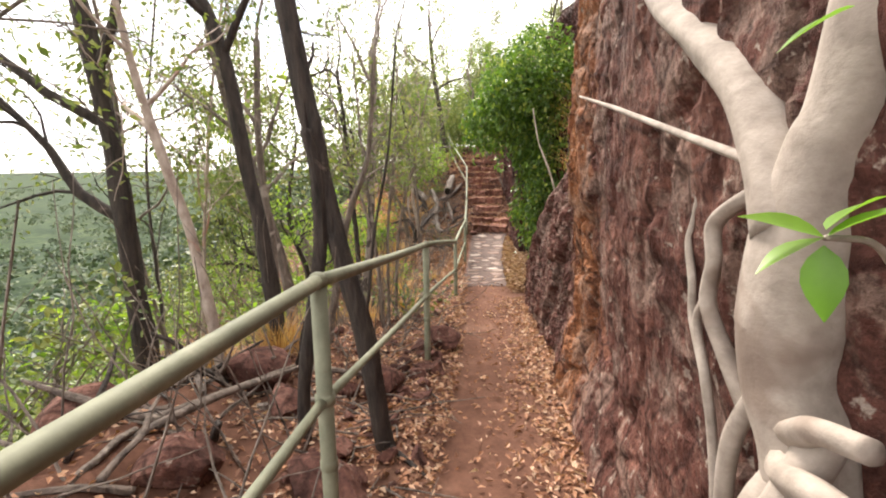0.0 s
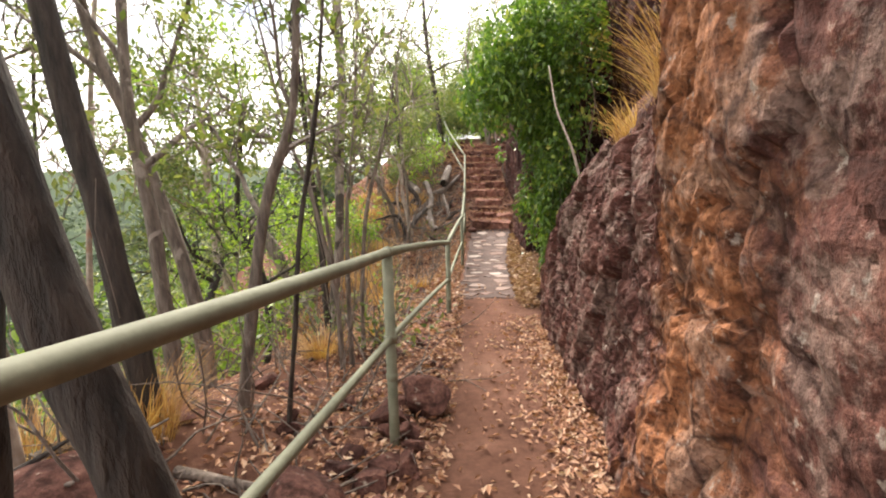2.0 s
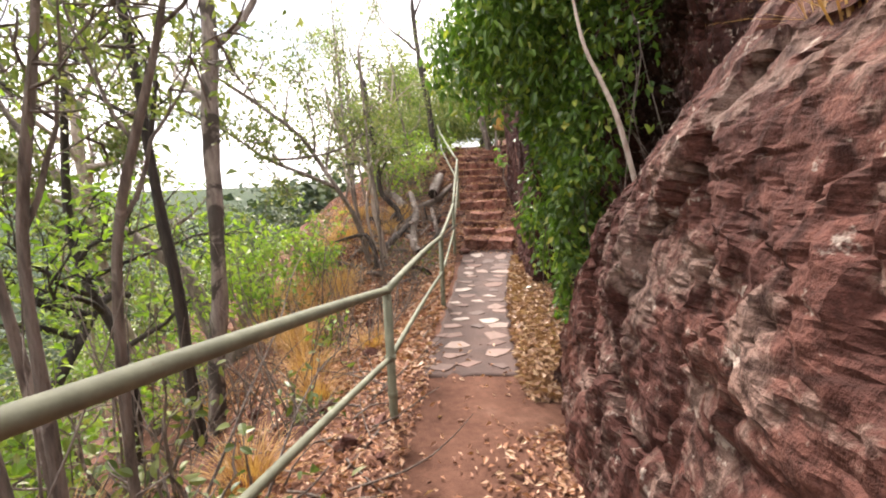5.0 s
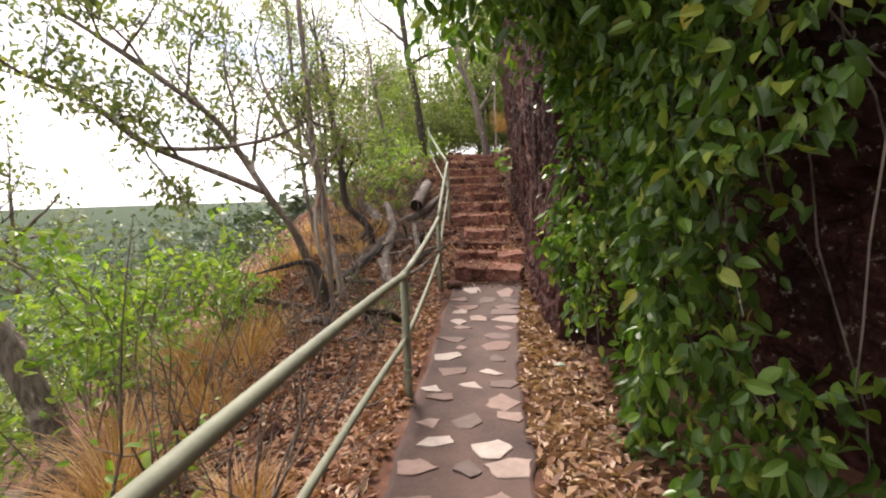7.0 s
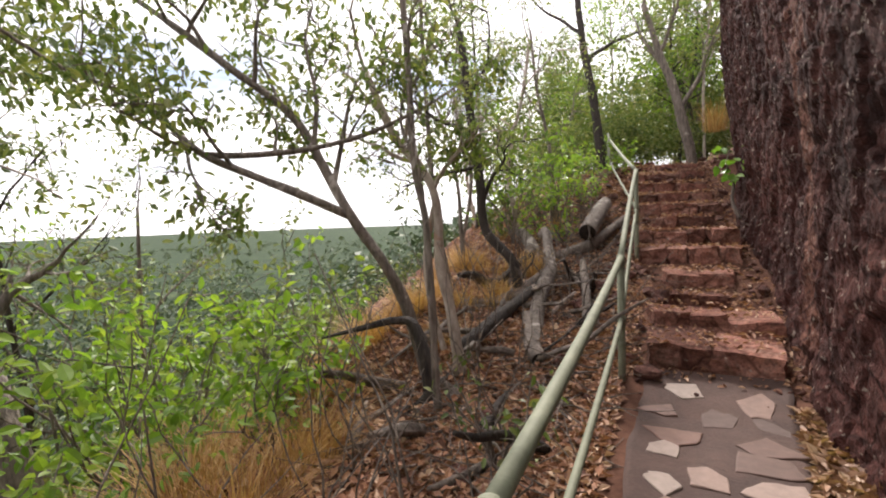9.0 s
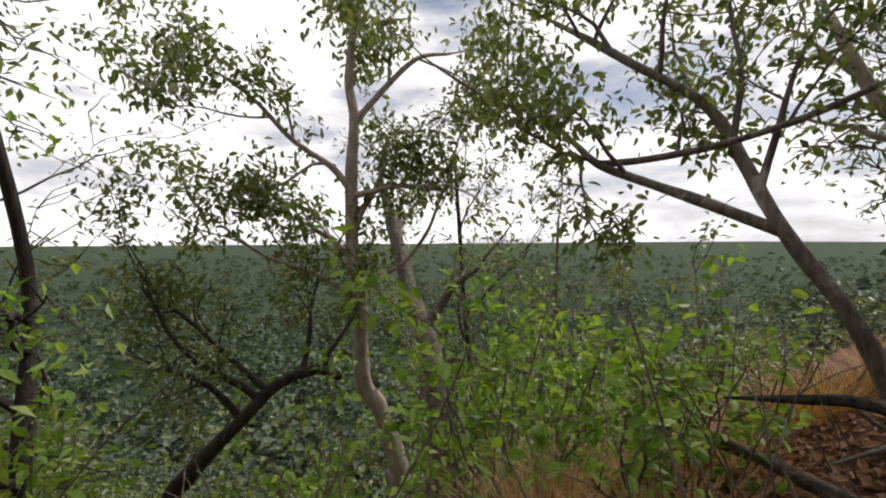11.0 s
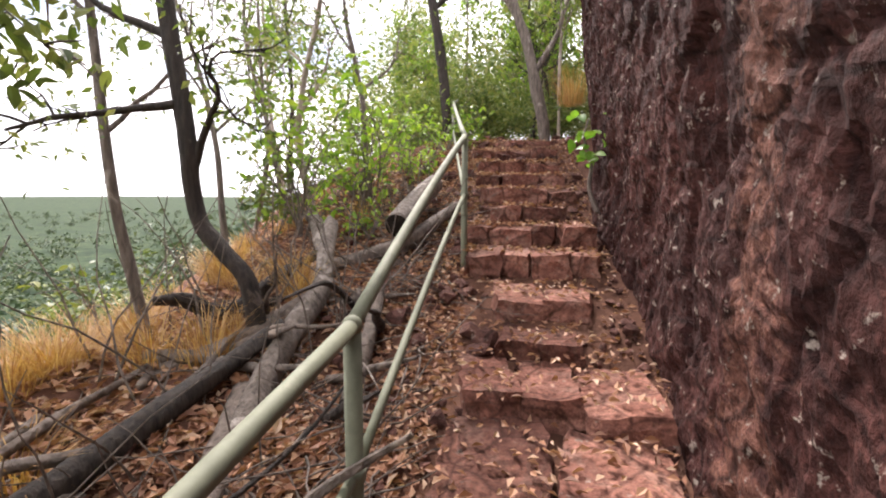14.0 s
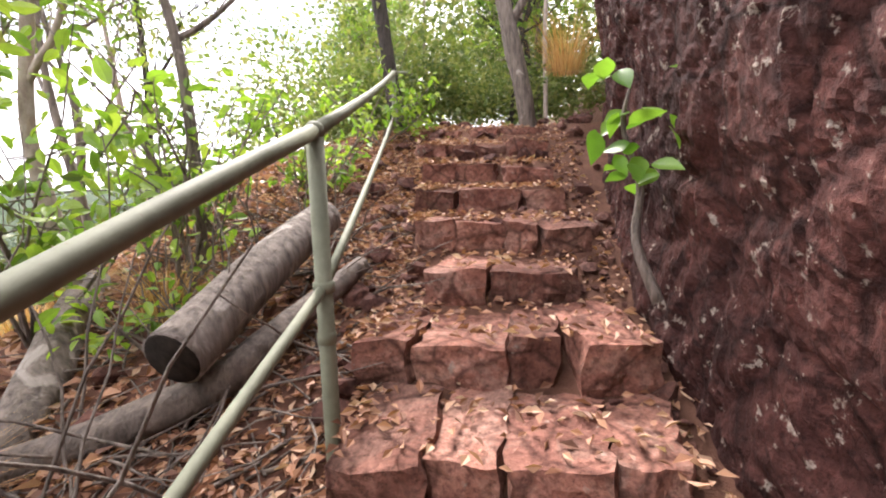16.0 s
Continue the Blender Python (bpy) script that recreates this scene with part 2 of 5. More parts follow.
BARK_DARK = bark_material("charred_bark", (0.010, 0.008, 0.007), (0.058, 0.043, 0.035), (0.15, 0.115, 0.095), 0.66)
BARK_GREY = bark_material("grey_bark", (0.07, 0.055, 0.045), (0.24, 0.195, 0.165), (0.40, 0.35, 0.31), 0.6)
BARK_PALE = bark_material("pale_bark", (0.22, 0.165, 0.135), (0.46, 0.39, 0.335), (0.30, 0.15, 0.10), 0.62, 0.5, 5.0, 0.014)
BARK_MOTTLED = bark_material("mottled_bark", (0.13, 0.105, 0.09), (0.36, 0.31, 0.275), (0.035, 0.027, 0.022), 0.53, 0.22, 7.0, 0.03)
BARK_FIG = bark_material("fig_bark", (0.19, 0.155, 0.13), (0.34, 0.29, 0.25), (0.17, 0.125, 0.10), 0.57, 1.25, 3.5, 0.006)
WOOD_DEAD = bark_material("weathered_log", (0.055, 0.043, 0.036), (0.20, 0.155, 0.128), (0.34, 0.27, 0.22), 0.62, 0.6, 6.0)

LEAF_VINE = leaf_material("vine_leaf", [(0.0, (0.037, 0.076, 0.013)), (0.45, (0.075, 0.155, 0.024)), (0.85, (0.15, 0.255, 0.04)), (1.0, (0.31, 0.35, 0.065))], 0.35, 0.38)
LEAF_GUM = leaf_material("gum_leaf", [(0.0, (0.075, 0.11, 0.035)), (0.5, (0.15, 0.20, 0.065)), (1.0, (0.26, 0.26, 0.11))], 0.4)
LEAF_BRIGHT = leaf_material("shrub_leaf", [(0.0, (0.11, 0.20, 0.03)), (0.5, (0.20, 0.33, 0.05)), (1.0, (0.33, 0.42, 0.08))], 0.45)
LEAF_WOOD = leaf_material("woodland_leaf", [(0.0, (0.065, 0.098, 0.030)), (0.5, (0.13, 0.175, 0.048)), (1.0, (0.23, 0.24, 0.08))], 0.3)
# leaves of the distant woods; their cooler green has the air's haze painted in
LEAF_FAR_HAZED = leaf_material("far_hazed_leaf", [(0.0, (0.028, 0.050, 0.031)), (0.5, (0.055, 0.084, 0.044)), (1.0, (0.105, 0.128, 0.056))], 0.15, 0.6)
LITTER = leaf_material("dry_leaf", [(0.0, (0.16, 0.07, 0.042)), (0.4, (0.33, 0.155, 0.09)), (0.75, (0.46, 0.255, 0.155)), (1.0, (0.56, 0.40, 0.29))], 0.12, 0.6)
LITTER_GOLD = leaf_material("golden_dry_leaf", [(0.0, (0.17, 0.082, 0.048)), (0.5, (0.32, 0.175, 0.10)), (1.0, (0.50, 0.34, 0.22))], 0.15, 0.55)
GRASS_DRY = leaf_material("dry_grass", [(0.0, (0.28, 0.135, 0.05)), (0.5, (0.46, 0.25, 0.10)), (1.0, (0.60, 0.40, 0.19))], 0.3, 0.6)

mm, n_, l_, b_ = shader("rail_paint")
p_ = n_.new("ShaderNodeNewGeometry").outputs["Position"]
f_ = noise_node(n_, l_, p_, 9, 5, 0.65)
g_ = noise_node(n_, l_, p_, 60, 3, 0.6)
c_ = ramp(n_, l_, f_, [(0.3, (0.135, 0.142, 0.098)), (0.6, (0.195, 0.203, 0.142)), (0.78, (0.27, 0.265, 0.195))])
c_ = mixc(n_, l_, ramp(n_, l_, g_, [(0.66, (0, 0, 0)), (0.75, (0.6, 0.6, 0.6))]), c_, (0.16, 0.13, 0.09))
l_.new(c_, b_.inputs["Base Color"])
b_.inputs["Roughness"].default_value = 0.68
b_.inputs["Specular IOR Level"].default_value = 0.35
bump(n_, l_, b_, g_, 0.15, 0.004)
RAIL = mm

mm, n_, l_, b_ = shader("path_concrete")
p_ = n_.new("ShaderNodeNewGeometry").outputs["Position"]
f_ = noise_node(n_, l_, p_, 2.2, 5, 0.6)
g_ = noise_node(n_, l_, p_, 45, 4, 0.7)
c_ = ramp(n_, l_, f_, [(0.3, (0.048, 0.026, 0.021)), (0.7, (0.105, 0.058, 0.045))])
c_ = mixc(n_, l_, 0.5, c_, ramp(n_, l_, g_, [(0.3, (0.5, 0.5, 0.5)), (0.7, (1.2, 1.2, 1.2))]), "MULTIPLY")
l_.new(c_, b_.inputs["Base Color"])
b_.inputs["Roughness"].default_value = 0.85
bump(n_, l_, b_, g_, 0.5, 0.01)
CONCRETE = mm

mm, n_, l_, b_ = shader("flagstone")
p_ = n_.new("ShaderNodeNewGeometry").outputs["Position"]
r_ = n_.new("ShaderNodeObjectInfo").outputs["Random"]
f_ = noise_node(n_, l_, p_, 14, 5, 0.65)
c_ = ramp(n_, l_, r_, [(0.0, (0.085, 0.053, 0.044)), (0.45, (0.175, 0.095, 0.073)), (0.7, (0.25, 0.17, 0.14)), (1.0, (0.40, 0.34, 0.30))])
c_ = mixc(n_, l_, 0.6, c_, ramp(n_, l_, f_, [(0.3, (0.6, 0.58, 0.56)), (0.7, (1.15, 1.12, 1.1))]), "MULTIPLY")
l_.new(c_, b_.inputs["Base Color"])
b_.inputs["Roughness"].default_value = 0.7
bump(n_, l_, b_, f_, 0.4, 0.01)
FLAG = mm

mm, n_, l_, b_ = shader("ground_soil")
p_ = n_.new("ShaderNodeNewGeometry").outputs["Position"]
s_ = n_.new("ShaderNodeSeparateXYZ")
l_.new(p_, s_.inputs[0])
f_ = noise_node(n_, l_, p_, 1.7, 6, 0.65)
g_ = noise_node(n_, l_, p_, 16, 6, 0.7)
h_ = noise_node(n_, l_, p_, 80, 4, 0.7)
soil = ramp(n_, l_, f_, [(0.3, (0.086, 0.043, 0.031)), (0.55, (0.150, 0.077, 0.055)), (0.75, (0.215, 0.125, 0.092))])
soil = mixc(n_, l_, 0.6, soil, ramp(n_, l_, g_, [(0.3, (0.45, 0.42, 0.4)), (0.7, (1.25, 1.2, 1.15))]), "MULTIPLY")
# plain below: mottled woodland greens, with the blue of distance haze mixed into the colour
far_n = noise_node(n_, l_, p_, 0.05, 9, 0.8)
far_haze_c = ramp(n_, l_, far_n, [(0.3, (0.015, 0.027, 0.020)), (0.5, (0.033, 0.051, 0.031)), (0.7, (0.072, 0.088, 0.046))])
far_haze_c = mixc(n_, l_, 0.85, far_haze_c, ramp(n_, l_, noise_node(n_, l_, p_, 0.22, 6, 0.75), [(0.36, (0.35, 0.40, 0.40)), (0.5, (0.9, 0.95, 0.85)), (0.64, (1.7, 1.6, 1.2))]), "MULTIPLY")
soil = mixc(n_, l_, map_range(n_, l_, s_.outputs["Z"], -4.0, -12.0), soil, far_haze_c)
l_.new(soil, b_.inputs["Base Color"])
b_.inputs["Roughness"].default_value = 0.95
b_.inputs["Specular IOR Level"].default_value = 0.08
bump(n_, l_, b_, mixc(n_, l_, 0.5, g_, h_), 0.7, 0.03)
SOIL = mm

mm, n_, l_, b_ = shader("sawn_log_end")
p_ = n_.new("ShaderNodeNewGeometry").outputs["Position"]
f_ = noise_node(n_, l_, p_, 20, 5, 0.65)
l_.new(ramp(n_, l_, f_, [(0.3, (0.008, 0.006, 0.005)), (0.7, (0.032, 0.024, 0.019))]), b_.inputs["Base Color"])
b_.inputs["Roughness"].default_value = 0.9
b_.inputs["Specular IOR Level"].default_value = 0.1
LOG_END = mm

# ---- lie of the land ----
PATH_Y = [-30, -3, 1.2, 3.7, 5.0, 6.3, 9.0, 11.4, 12.6, 13.75, 14.3, 15.0, 15.7, 16.2, 16.85, 17.4, 18.0, 18.6, 19.3, 20.0, 21.4, 26.0, 40.0, 80.0]
PATH_Z = [1.6, 0.44, 0.07, -0.19, -0.28, -0.42, -0.555, -0.62, -0.60, -0.56, -0.46, -0.30, -0.17, -0.02, 0.17, 0.38, 0.60, 0.80, 1.02, 1.30, 1.92, 2.3, 3.0, 4.0]
EDGE_Y = [-30, 0, 5, 8.5, 11.2, 14.2, 17, 20.5, 40]
EDGE_X = [0.35, 0.4, 0.62, 0.70, 0.80, 0.86, 0.9, 0.5, 0.3]
FACE_Y = [-30, 0.0, 2.0, 4.4, 5.4, 7.0, 7.9, 8.15, 11.8, 12.4, 14.0, 15.2, 16.7, 18.0, 20.0, 24.0, 40.0]
FACE_X = [1.40, 1.40, 1.45, 1.62, 1.66, 1.74, 1.84, 2.9, 2.9, 2.10, 2.05, 2.14, 2.20, 2.15, 2.2, 3.2, 4.0]


def land(x, y):
    """Height of the ground."""
    x, y = np.broadcast_arrays(np.asarray(x, float), np.asarray(y, float))
    pz = np.interp(y, PATH_Y, PATH_Z)
    d = np.interp(y, EDGE_Y, EDGE_X) - x
    flat = np.interp(y, [0, 6, 8.5, 10.5, 12, 14, 16.5, 18, 25, 60], [1.9, 1.6, 1.1, 1.4, 1.8, 2.3, 2.0, 1.8, 1.6, 6.0])
    gentle = np.interp(y, [0, 4.2, 5.6, 7, 9, 11, 14, 16.5, 20], [-0.16, -0.16, -0.05, 0.10, 0.22, 0.10, -0.02, 0.0, 0.12])
    dd = np.maximum(d, 0)
    over = np.maximum(dd - flat, 0)
    drop = gentle * np.minimum(dd, flat) + np.interp(y, [0, 8, 14, 20], [0.6, 0.72, 0.78, 0.7]) * over * over / (over + 0.6)
    z = pz - np.where(d > 0, drop, 0)
    z = np.maximum(z, -34 + 0 * z)
    face = np.interp(y, FACE_Y, FACE_X)
    up = np.maximum(x - face - 0.5, 0)
    z = z + np.minimum(up * 2.5, 2.6) + 0.35 * np.maximum(up - 1.0, 0) * np.exp(-up / 60)
    near = np.exp(-np.maximum(np.abs(x) - 4, 0) / 6) * np.exp(-np.maximum(np.abs(y - 9) - 14, 0) / 8)
    rough = smooth(0.0, 0.7, d) + 0.12
    z = z + near * rough * (0.10 * fbm(x * 0.9, y * 0.9, 0.3, 4) + 0.03 * fbm(x * 5, y * 5, 1.3, 3))
    return z


def spread(lo, hi, step, far, grow=1.22):
    a_ = list(np.arange(lo, hi, step))
    s, v = step, a_[-1]
    while v < far:
        s *= grow
        v += s
        a_.append(v)
    s, v = step, a_[0]
    while v > -far:
        s *= grow
        v -= s
        a_.insert(0, v)
    return np.array(a_)


gx, gy = spread(-4.0, 3.4, 0.055, 4200), spread(-1.0, 22.0, 0.07, 4200)
GX, GY = np.meshgrid(gx, gy, indexing="ij")
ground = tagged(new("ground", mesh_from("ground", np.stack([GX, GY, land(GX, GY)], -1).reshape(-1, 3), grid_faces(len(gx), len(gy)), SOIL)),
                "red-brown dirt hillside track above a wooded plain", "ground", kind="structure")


# ---- rock faces ----
def shards(u, v, seed):
    """Broken facets: each cell of a jittered lattice is a tilted flat piece, with a groove between neighbours."""
    iu, iv = np.floor(u), np.floor(v)
    best, second, off = np.full(u.shape, 9.0), np.full(u.shape, 9.0), np.zeros(u.shape)
    for a_ in (-1, 0, 1):
        for b_ in (-1, 0, 1):
            cu, cv = iu + a_, iv + b_
            du, dv = u - (cu + lattice(cu, cv, seed)), v - (cv + lattice(cu, cv, seed + 7))
            d = np.sqrt(du * du + dv * dv)
            o = lattice(cu, cv, seed + 3) - 0.5 + 0.4 * (lattice(cu, cv, seed + 5) - 0.5) * du + 0.4 * (lattice(cu, cv, seed + 9) - 0.5) * dv
            nearer = d < best
            second = np.where(nearer, best, np.minimum(second, d))
            off = np.where(nearer, o, off)
            best = np.where(nearer, d, best)
    return off - 0.35 * np.clip(1 - (second - best) / 0.10, 0, 1)


def rock_face(name, label, y0, y1, top_y, top_z, face, lean, material, chunk, step=0.028, depth=3.0, facets=1.0, near=(0.0, 0.0), calm=None, flat=True, rise=lambda y: 0.4):
    """A rough wall of rock, standing on the right of the path: up its face, then back over its top."""
    ys = np.concatenate([np.arange(y0, near[0], step), np.arange(near[0], near[1], 0.017), np.arange(near[1], y1 + step, step)]) if near[1] > near[0] else np.arange(y0, y1 + step, step)
    nz, nc = 190, 60
    rows = []
    for y in ys:
        base = float(np.interp(y, PATH_Y, PATH_Z)) - 0.35
        top = float(np.interp(y, top_y, top_z))
        v = np.linspace(0, 1, nz)
        z = base + v * (top - base)
        x = face(y) + lean(y, z)
        x = x + 0.12 * np.exp(-((1 - v) * (top - base) / 0.12) ** 2)
        c = np.linspace(0, 1, nc)[1:] ** 1.5
        rows.append(np.concatenate([np.stack([x, np.full(nz, y), z], 1), np.stack([x[-1] + c * depth, np.full(nc - 1, y), top + rise(y) * np.minimum(c * depth, 0.9) / 0.9 + 0.1 * c], 1)]))
    P = np.array(rows)
    X, Y, Z = P[..., 0], P[..., 1], P[..., 2]
    n1 = fbm(X * 0.8, Y * 0.8, Z * 0.7, 4)
    n2 = fbm(Y * 3.0 + 9, Z * 2.2, X * 2.5, 4, 0.6)
    cell = 1 - np.abs(vnoise(Y * 5.5 + 0.6 * n2, Z * 3.8 + 0.5 * n1, X * 4.0 + 4))
    crack = np.clip(np.abs(vnoise(Y * 2.1 + 0.9 * n1, Z * 1.1, 3.3 + X)) - 0.0, 0, 0.12) / 0.12
    grain = fbm(Y * 16, Z * 14, X * 14, 3, 0.6)
    wy, wz = Y + 0.75 * (X - X.min()) + 0.10 * n2, Z + 0.12 * n1
    big_f, mid_f, small_f = shards(wy * 1.7 + wz * 0.6, wz * 1.25 - wy * 0.4, 2), shards(wy * 4.6 + wz, wz * 3.6, 11), shards(wy * 13, wz * 11 + wy * 3, 23)
    k = calm(Y) if calm else 1.0
    facets = facets * k
    out = chunk * (0.36 * n1 + 0.14 * n2 + (0.05 + 0.05 * k) * grain + facets * (0.85 * big_f + 0.34 * mid_f + 0.11 * small_f)) - 0.03 * (1 - crack)
    onface = np.arange(P.shape[1])[None, :] < nz
    P[..., 0] -= np.where(onface, out, out * 0.3)
    P[..., 2] += np.where(onface, 0.2 * out, 0.9 * out)
    return tagged(new(name, mesh_from(name, P.reshape(-1, 3), grid_faces(P.shape[0], P.shape[1]), material, not flat)), label, "rock face", kind="structure")


def face_near(y):
    f = float(np.interp(y, [-3, 0, 2.0, 2.7, 3.4, 4.4, 5.4, 7.0, 8.0, 8.5, 8.9, 9.1, 9.3], [1.41, 1.43, 1.48, 1.54, 1.62, 1.68, 1.70, 1.78, 1.86, 1.88, 1.95, 2.2, 2.8]))
    return f


def lean_near(y, z):
    big = float(smooth(5.3, 4.5, np.array(y)))
    up = np.maximum(z - 0.6, 0)
    low = np.maximum(0.35 - z, 0)
    return big * (-0.10 * up + 0.02 * up * up) - 0.20 * low * (0.6 + big) + (1 - big) * 0.16 * up


rock_face("rock_face_near", "tall dark red weathered rock face with an orange streak", -3.0, 8.75, [-3, 4.2, 4.6, 4.9, 5.3, 6.2, 7.2, 7.75, 8.03, 8.12, 8.28, 8.45, 8.6, 8.75], [4.6, 4.4, 3.4, 2.3, 1.72, 1.46, 1.25, 0.98, 0.82, 0.55, 0.34, 0.15, -0.1, -0.5],
          face_near, lean_near, ROCK, 0.12, 0.032, near=(1.4, 5.6), calm=lambda y: 0.20 + 0.45 * smooth(3.6, 4.3, y) + 0.35 * smooth(4.7, 5.0, y), rise=lambda y: 1.1 * float(smooth(8.1, 7.7, np.array(y))))


def face_back(y):
    return 3.15 + 0.1 * math.sin(y * 2)


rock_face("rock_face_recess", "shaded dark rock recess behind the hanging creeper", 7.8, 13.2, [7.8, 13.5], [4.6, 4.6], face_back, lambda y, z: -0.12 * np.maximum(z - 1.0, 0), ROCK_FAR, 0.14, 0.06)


def face_far(y):
    return float(np.interp(y, [11.85, 12.05, 12.3, 13.3, 14.0, 15.2, 16.7, 18.0, 19.5, 21.0, 22.5], [3.4, 2.5, 2.08, 2.05, 2.06, 2.16, 2.24, 2.18, 2.32, 2.7, 3.4]))


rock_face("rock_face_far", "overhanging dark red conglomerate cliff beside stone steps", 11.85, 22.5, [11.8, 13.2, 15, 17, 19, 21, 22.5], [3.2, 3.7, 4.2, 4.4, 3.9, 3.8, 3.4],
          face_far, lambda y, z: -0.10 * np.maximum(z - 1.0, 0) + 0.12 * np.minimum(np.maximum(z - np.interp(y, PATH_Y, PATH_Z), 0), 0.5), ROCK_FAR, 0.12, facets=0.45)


# ---- stones ----
def stone_mesh(name, size, seed, material, fine=2):
    """An angular stone: a subdivided box pushed about and cut by planes."""
    r = random.Random(seed)
    bm = bmesh.new()
    bmesh.ops.create_icosphere(bm, subdivisions=fine, radius=1.0)
    planes = [(Vector((r.uniform(-1, 1), r.uniform(-1, 1), r.uniform(-1, 1))).normalized(), r.uniform(0.36, 0.62)) for _ in range(11)]
    for v in bm.verts:
        for nrm, d in planes:
            k = v.co.dot(nrm) - d
            if k > 0:
                v.co -= nrm * k
        v.co += v.co.normalized() * 0.06 * noise.noise(v.co * 2.6 + Vector((seed, 0, 0)))
        v.co = Vector((v.co.x * size[0], v.co.y * size[1], v.co.z * size[2]))
    me = bpy.data.meshes.new(name)
    bm.to_mesh(me)
    bm.free()
    me.materials.append(material)
    return me


def block_mesh(name, sx, sy, sz, seed, material):
    """A hewn block with uneven, worn edges; its top is at z = 0."""
    r = random.Random(seed)
    bm = bmesh.new()
    bmesh.ops.create_cube(bm, size=1.0)
    for v in bm.verts:
        v.co = Vector((v.co.x * sx * r.uniform(0.86, 1.02), v.co.y * sy * r.uniform(0.88, 1.02), (v.co.z - 0.5) * sz + r.uniform(-0.018, 0.018)))
    bmesh.ops.subdivide_edges(bm, edges=bm.edges[:], cuts=5, use_grid_fill=True)
    for v in bm.verts:
        q = Vector((v.co.x / sx * 2, v.co.y / sy * 2, (v.co.z / sz + 0.5) * 2))
        m_ = max(abs(q.x), abs(q.y), abs(q.z))
        L = q.length
        v.co *= 1 - 0.125 * max(0, L / max(m_, 0.01) - 1.05)
        v.co += 0.042 * Vector((noise.noise(v.co * 8 + Vector((seed, 0, 0))), noise.noise(v.co * 8 + Vector((0, seed, 5))), noise.noise(v.co * 5 + Vector((3, 0, seed))) * 0.7))
    me = bpy.data.meshes.new(name)
    bm.to_mesh(me)
    bm.free()
    me.materials.append(material)
    return me


# ---- stone stairs: front edge y, top z, left x, right x ----
STEPS = [
    (14.42, -0.24, 1.02, 2.05, 0.74, 2), (15.10, -0.115, 1.02, 2.14, 0.72, 3), (15.75, -0.03, 1.24, 1.80, 0.50, 1), (16.22, 0.175, 1.15, 1.95, 0.66, 2), (16.87, 0.400, 0.90, 2.10, 0.58, 4),
    (17.42, 0.610, 0.87, 2.09, 0.62, 4), (18.03, 0.790, 1.06, 1.90, 0.58, 2), (18.60, 1.00, 0.85, 2.02, 0.66, 4),
    (19.25, 1.20, 0.80, 2.00, 0.62, 3), (19.85, 1.42, 0.72, 1.95, 0.60, 3), (20.45, 1.64, 0.62, 1.95, 0.60, 3), (21.05, 1.84, 0.5, 1.95, 0.60, 3),
]
stairs = thing("stone_stairs", "rough red stone steps climbing beside the cliff", "stairs", kind="structure")
rs = random.Random(11)
k = 0
for y, z, x0, x1, dep, cnt in STEPS:
    cuts = sorted([x0 + (x1 - x0) * (i + rs.uniform(-0.22, 0.22)) / cnt for i in range(1, cnt)])
    xs = [x0, *cuts, x1]
    for i in range(cnt):
        w = xs[i + 1] - xs[i]
        k += 1
        ob = put("step_stone", block_mesh("step_stone", w * 1.05, dep, 0.34, 40 + k, STEP), stairs)
        ob.matrix_basis = pose((xs[i] + xs[i + 1]) / 2, y + dep / 2 + rs.uniform(-0.05, 0.05), z + rs.uniform(-0.035, 0.015), rs.uniform(-3, 3), rs.uniform(-3.5, 3.5), rs.uniform(-9, 9))

# ---- paved stretch: concrete bed and set stones ----
PAVE_Y0, PAVE_Y1 = 8.82, 14.42


def pave_edges(y):
    return float(np.interp(y, [8.9, 11.2, 12.5, 14.3], [0.74, 0.86, 0.90, 1.02])), float(np.interp(y, [8.9, 11.2, 12.5, 14.3], [1.55, 1.62, 1.74, 1.98]))


def pave_top(x, y):
    return float(np.interp(y, PATH_Y, PATH_Z)) + 0.014


ys_ = np.arange(PAVE_Y0, PAVE_Y1 + 0.01, 0.06)
cols = 26
V = []
for y in ys_:
    e0, e1 = pave_edges(y)
    e0, e1 = e0 + 0.03 * float(fbm(y * 3, 1.0, 2.0, 3)), e1 + 0.04 * float(fbm(y * 3, 7.0, 2.0, 3))
    for j in range(cols):
        t = (j - 1) / (cols - 3)
        x = e0 + (e1 - e0) * min(max(t, 0), 1)
        yy = y + (0.03 * float(fbm(x * 4, 2, 1, 2)) if y == ys_[0] else 0)
        zz = pave_top(x, y) + 0.006 * float(fbm(x * 5, y * 5, 0, 3))
        if j in (0, cols - 1):
            zz -= 0.16
        V.append((x, yy, zz))
front = [(V[j][0], V[j][1] - 0.005, V[j][2] - 0.16) for j in range(cols)]
V = front + V
pavement = tagged(new("pavement", mesh_from("pavement", V, grid_faces(len(ys_) + 1, cols)[:, ::-1], CONCRETE)), "worn dark concrete path set with pale flagstones", "path", kind="structure")

rf = random.Random(5)


